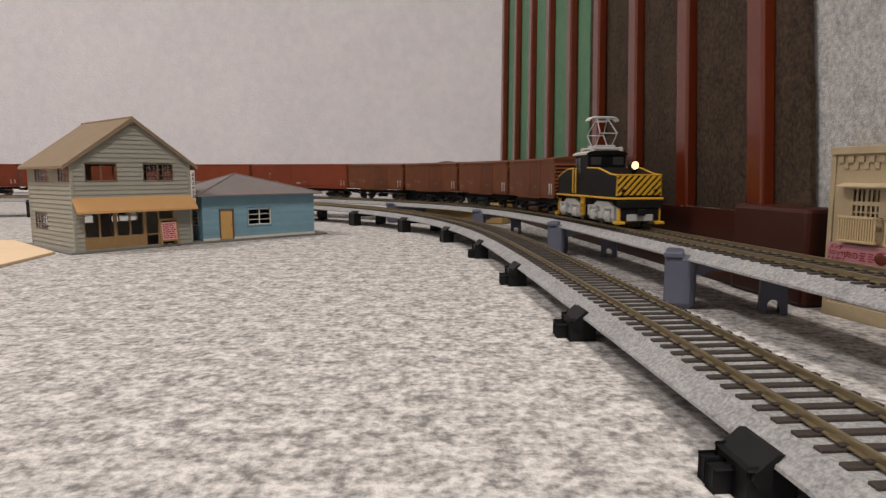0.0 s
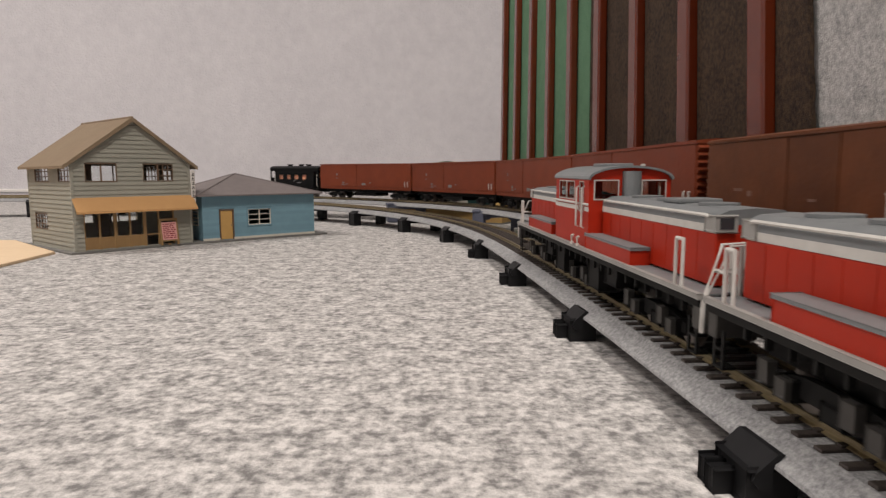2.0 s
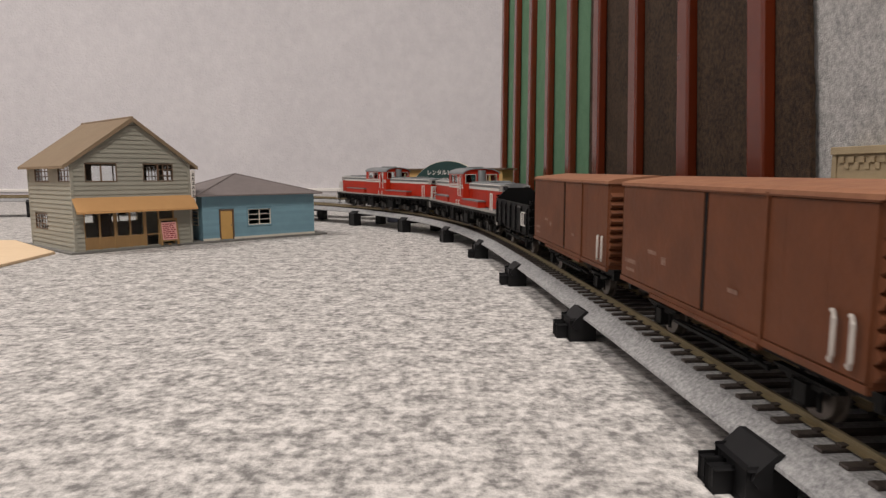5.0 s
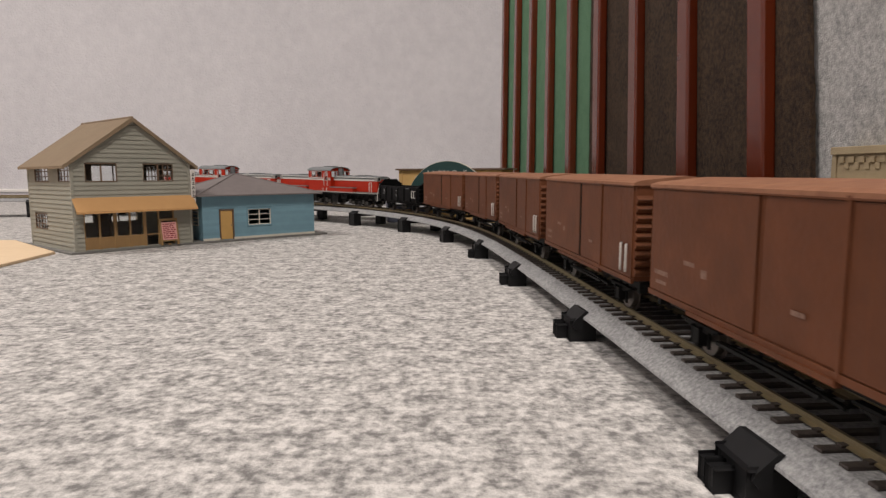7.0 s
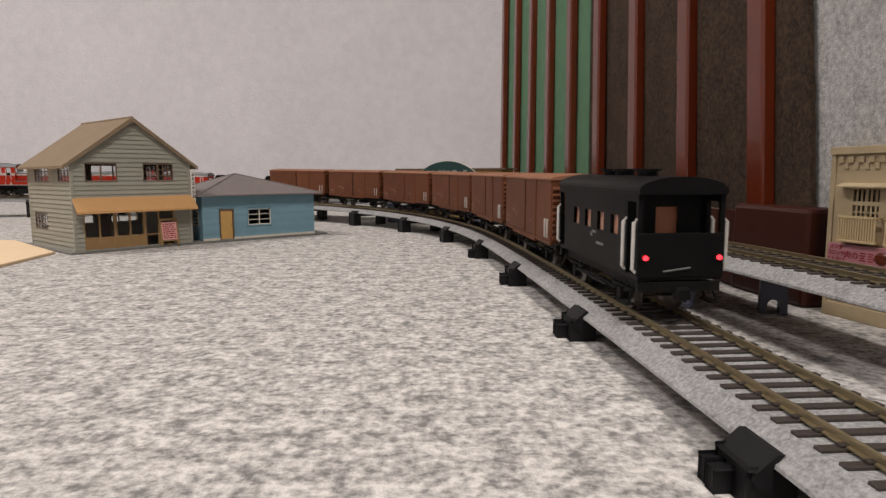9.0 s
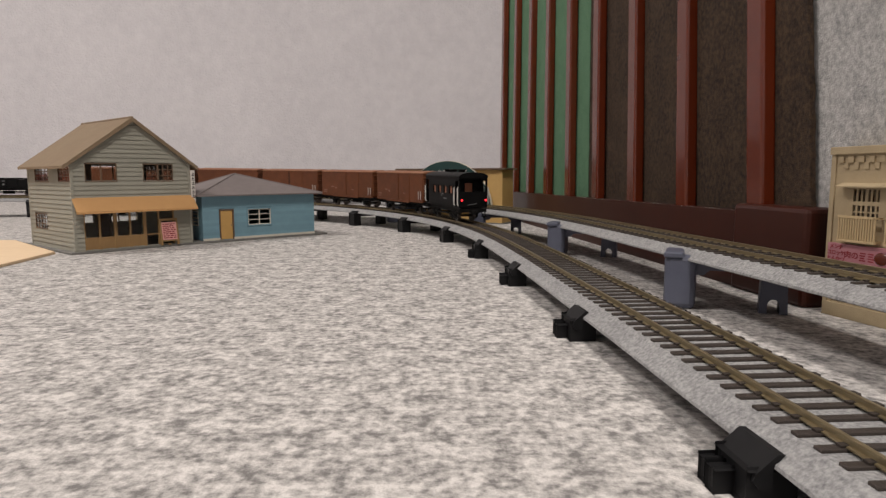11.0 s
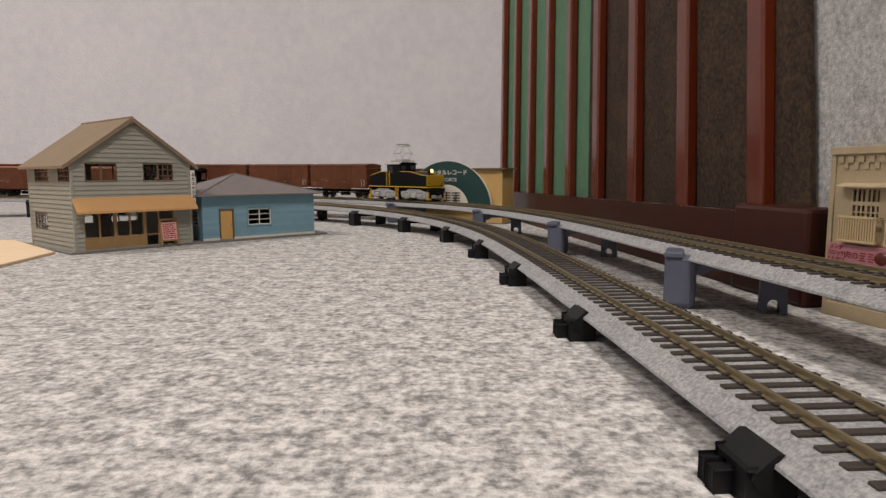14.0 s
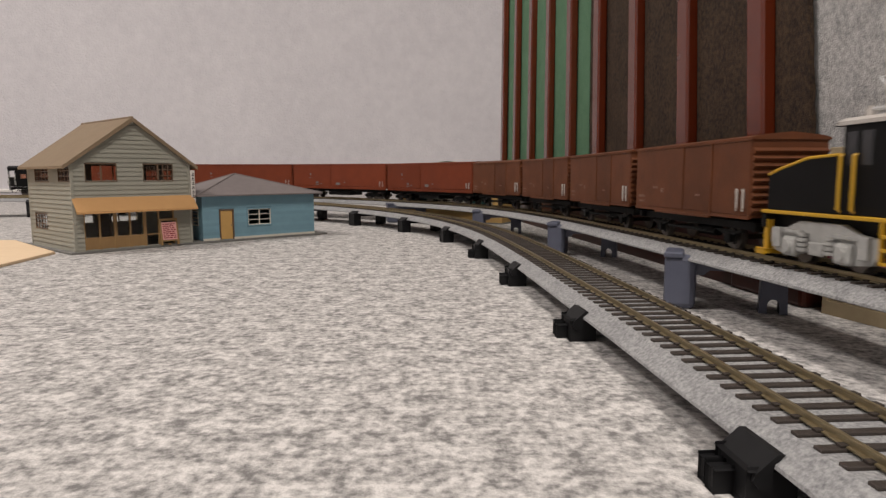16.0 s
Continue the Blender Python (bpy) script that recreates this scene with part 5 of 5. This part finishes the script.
def build_record_shop():
    M = Matrix.Translation((-0.0612, 0.8890, 0)) @ Matrix.Rotation(math.atan2(-75, 145), 4, "Z")
    h = thing("record_shop", "ochre model record shop with a dark green half-round sign", "model shop", m=M)
    part("base_plate", box(B(), -3, -3, 0, 160, 42, 1.5), M_PLINTH, h)
    part("wall", box(B(), 0, 0, 1.5, 156, 40, 71.2, 0.3), M_OCHRE, h)
    part("roof", box(B(), -5, -4, 71.2, 161, 42, 73.4, 0.3), M_DARK_TIMBER, h)
    part("pilaster", box(B(), -0.6, -0.8, 1.5, 5, 0, 71.1), M_OCHRE, h)
    part("pilaster", box(B(), 151, -0.8, 1.5, 156.6, 0, 71.1), M_OCHRE, h)
    cx, cz, R, r = 78, 18.4, 64.5, 33
    def half(rad, y0, y1):
        b = B()
        prism(b, [(cx + rad * math.cos(a), cz + rad * math.sin(a)) for a in np.linspace(0, math.pi, 49)], y0, y1)
        return b
    rim = part("sign_rim", half(R + 0.6, -5.0, -0.2), M_CREAM, h)
    disc_ = part("sign_disc", half(R, -5.8, -5.0), M_RECORD, h, "dark green half-round record sign")
    label = part("sign_label", half(r, -6.3, -5.8), M_CREAM, disc_)
    up = Matrix.Rotation(radians(90), 4, "X")
    text("レンタルレコード", 7.7, Matrix.Translation((cx / 1000, -0.00595, (cz + 49) / 1000)) @ up, M_PAPER, disc_, 0.12)
    text("RECORDS", 6.8, Matrix.Translation((cx / 1000, -0.00595, (cz + 39.5) / 1000)) @ up, M_PAPER, disc_)
    b = B()
    for k in range(3):
        x = cx - 21 + k * 14.5
        for dz in (0, 3.4, 6.8, 10.2):
            box(b, x + (1.2 if dz in (3.4,) else 0), -6.45, cz + 11 + dz, x + 12, -6.3, cz + 12.6 + dz)
        box(b, x + 5.2, -6.45, cz + 9.5, x + 6.9, -6.3, cz + 23.4)
        box(b, x + 1.0 + k, -6.45, cz + 10, x + 2.4 + k, -6.3, cz + 17)
    box(b, cx - 13, -6.45, cz + 6, cx + 13, -6.3, cz + 7)
    part("print_bars", b, M_INK, label)


def build_butcher_shop():
    M = Matrix.Translation((0.1775, 0.2855, 0)) @ Matrix.Rotation(math.atan2(-0.969, 0.246), 4, "Z")
    h = thing("shop_facade", "tan stucco model shop front with balcony, barred window and pink sign", "model shop", m=M)
    D = 10.5
    holes = [(10.6, 44, 24.6, 58.5), (33, 44, 47, 58.5), (3.5, 6.8, 9.0, 14), (10.0, 6.8, 15.5, 14), (16.5, 6.8, 22, 14), (23, 6.8, 28.5, 14), (29.5, 6.8, 35, 14)]
    upright(h, "wall", 0, 72, 0, 73, holes, mm(0, 0, 0), M_STUCCO, thick=1.6)
    part("flank", box(B(), 0, 1.6, 0, 1.6, D, 72.5), M_STUCCO, h)
    part("flank", box(B(), 70.4, 1.6, 0, 72, D, 72.5), M_STUCCO, h)
    part("back", box(B(), 1.6, D - 1.4, 0, 70.4, D, 72.5), M_INSIDE, h)
    b = B()
    box(b, -0.8, -1.6, 73, 73, D + 0.4, 76.4, 0.3)
    box(b, -0.5, -0.7, 0, 1.8, 0, 73)
    part("cornice", b, M_STUCCO, h)
    for k in range(14):
        part("dentil", box(B(), 3.2 + k * 5.0, -0.9, 69.4, 5.9 + k * 5.0, 0, 72.0, 0.1), M_STUCCO, h)
        part("dentil", box(B(), 5.9 + k * 5.0, -0.6, 66.6, 8.2 + k * 5.0, 0, 69.3, 0.1), M_STUCCO, h)
    for x in (10.6, 33):
        w = window(h, x, 44, x + 14, 58.5, 0.2, 6, 1, M_STUCCO, 0.9)
        b = B()
        box(b, x, 0.1, 50.8, x + 14, 0.9, 52.6)
        box(b, x, 0.1, 47.6, x + 14, 0.9, 48.3)
        part("transom", b, M_STUCCO, w)
        b = B()
        prism(b, [(0, 60.6), (-4.4, 59.2), (-4.4, 58.6), (0, 59.4)], x - 5, x + 17, "X")
        part("window_hood", b, M_STUCCO, h)
        bal = part("balcony", box(B(), x - 2.6, -4.2, 34.8, x + 15.6, 0, 35.8, 0.15), M_BALCONY, h)
        b = B()
        box(b, x - 2.6, -4.2, 45.4, x + 15.6, -3.4, 46.4)
        for q in (x - 2.6, x + 14.8):
            box(b, q, -4.2, 35.8, q + 0.8, 0, 36.4)
            box(b, q, -4.2, 45.4, q + 0.8, 0, 46.2)
        part("balcony_rail", b, M_BALCONY, bal)
        for k in range(15):
            xx = x - 2.4 + k * 1.24
            part("baluster", box(B(), xx, -4.0, 35.8, xx + 0.62, -3.5, 45.4), M_BALCONY, bal)
    sg = part("shop_sign", box(B(), 1.6, -1.8, 24.4, 71, -0.1, 33.6, 0.2), M_PINK_SIGN, h)
    up = Matrix.Rotation(radians(90), 4, "X")
    for i, word in enumerate(("メンチ", "コロッケ", "とんかつ")):
        text(word, 2.3, Matrix.Translation((0.0062, -0.00182, (31.9 - i * 2.7) / 1000)) @ up, M_RED_INK, sg, 0.06)
    text("肉の", 3.6, Matrix.Translation((0.0140, -0.00182, 0.0288)) @ up, M_RED_INK, sg, 0.05)
    b = B()
    for k, x in enumerate((18.2, 22.2)):
        for n in range(4):
            box(b, x + 0.25 * ((n + k) % 2), -1.95, 27.0 + n * 1.05, x + 2.9 - 0.3 * ((n * 2 + k) % 3), -1.8, 27.55 + n * 1.05)
    part("print_bars", b, M_RED_INK, sg)
    b = B()
    bmesh.ops.create_uvsphere(b, u_segments=16, v_segments=8, radius=1)
    bmesh.ops.scale(b, vec=(3.4, 0.9, 2.7), verts=b.verts)
    bmesh.ops.translate(b, vec=(28.5, -1.9, 29), verts=b.verts)
    part("ham_emblem", b, M_LACQUER, sg, "red-brown ham-shaped emblem", smooth=True)
    part("plinth", box(B(), -0.3, -0.8, 0, 72, 0, 6.4, 0.2), M_STUCCO, h)


def build_ribbed_card():
    t = thing("ribbed_card", "cream ribbed card sheet lying on the carpet beside the shop house", "card sheet")
    y = 430.0
    while y < 604:
        xr = -315 - (y - 448) * 0.107 if y < 512 else -323.5 - 1.026 * (y - 512)
        part("rib", prism(B(), [(y, 0.2), (y + 3.6, 0.2), (y + 3.6, 0.7), (y + 2.9, 2.2), (y + 1.8, 2.6), (y + 0.7, 2.2), (y, 0.7)], -800, xr, "X"), M_CARD, t)
        y += 3.62


def build_houses():
    build_corner_shop()
    build_blue_house()
    build_record_shop()
    build_butcher_shop()
    build_ribbed_card()


def ride(ob, line, s0, pivot, speed, sense):
    """Rows for a vehicle whose two axle pivots follow the line."""
    rows = []
    wrap = line is OUTER_LOOP
    for i in range(65):
        t = i * 0.25
        s = s0 + sense * speed * t + (0 if wrap else float(np.interp(t, (0, 9.2, 11.3, 12.5, 16), (0, 0, 45, 66, 157))))
        a, b = on(line, s + sense * pivot, wrap), on(line, s - sense * pivot, wrap)
        d = Vector((a[0] - b[0], a[1] - b[1], a[2] - b[2]))
        mid = Vector(((a[0] + b[0]) / 2, (a[1] + b[1]) / 2, (a[2] + b[2]) / 2)) / 1000
        yaw = math.atan2(-d.x, d.y)
        tilt = math.atan2(d.z, math.hypot(d.x, d.y))
        rows.append((t, Matrix.Translation(mid) @ Matrix.Rotation(yaw, 4, "Z") @ Matrix.Rotation(tilt, 4, "X")))
    walk(ob, rows)


def motions():
    for row in TRAINS:
        ride(*row)


build_room()
build_screen()
build_houses()
build_trains()
build_tracks()
motions()
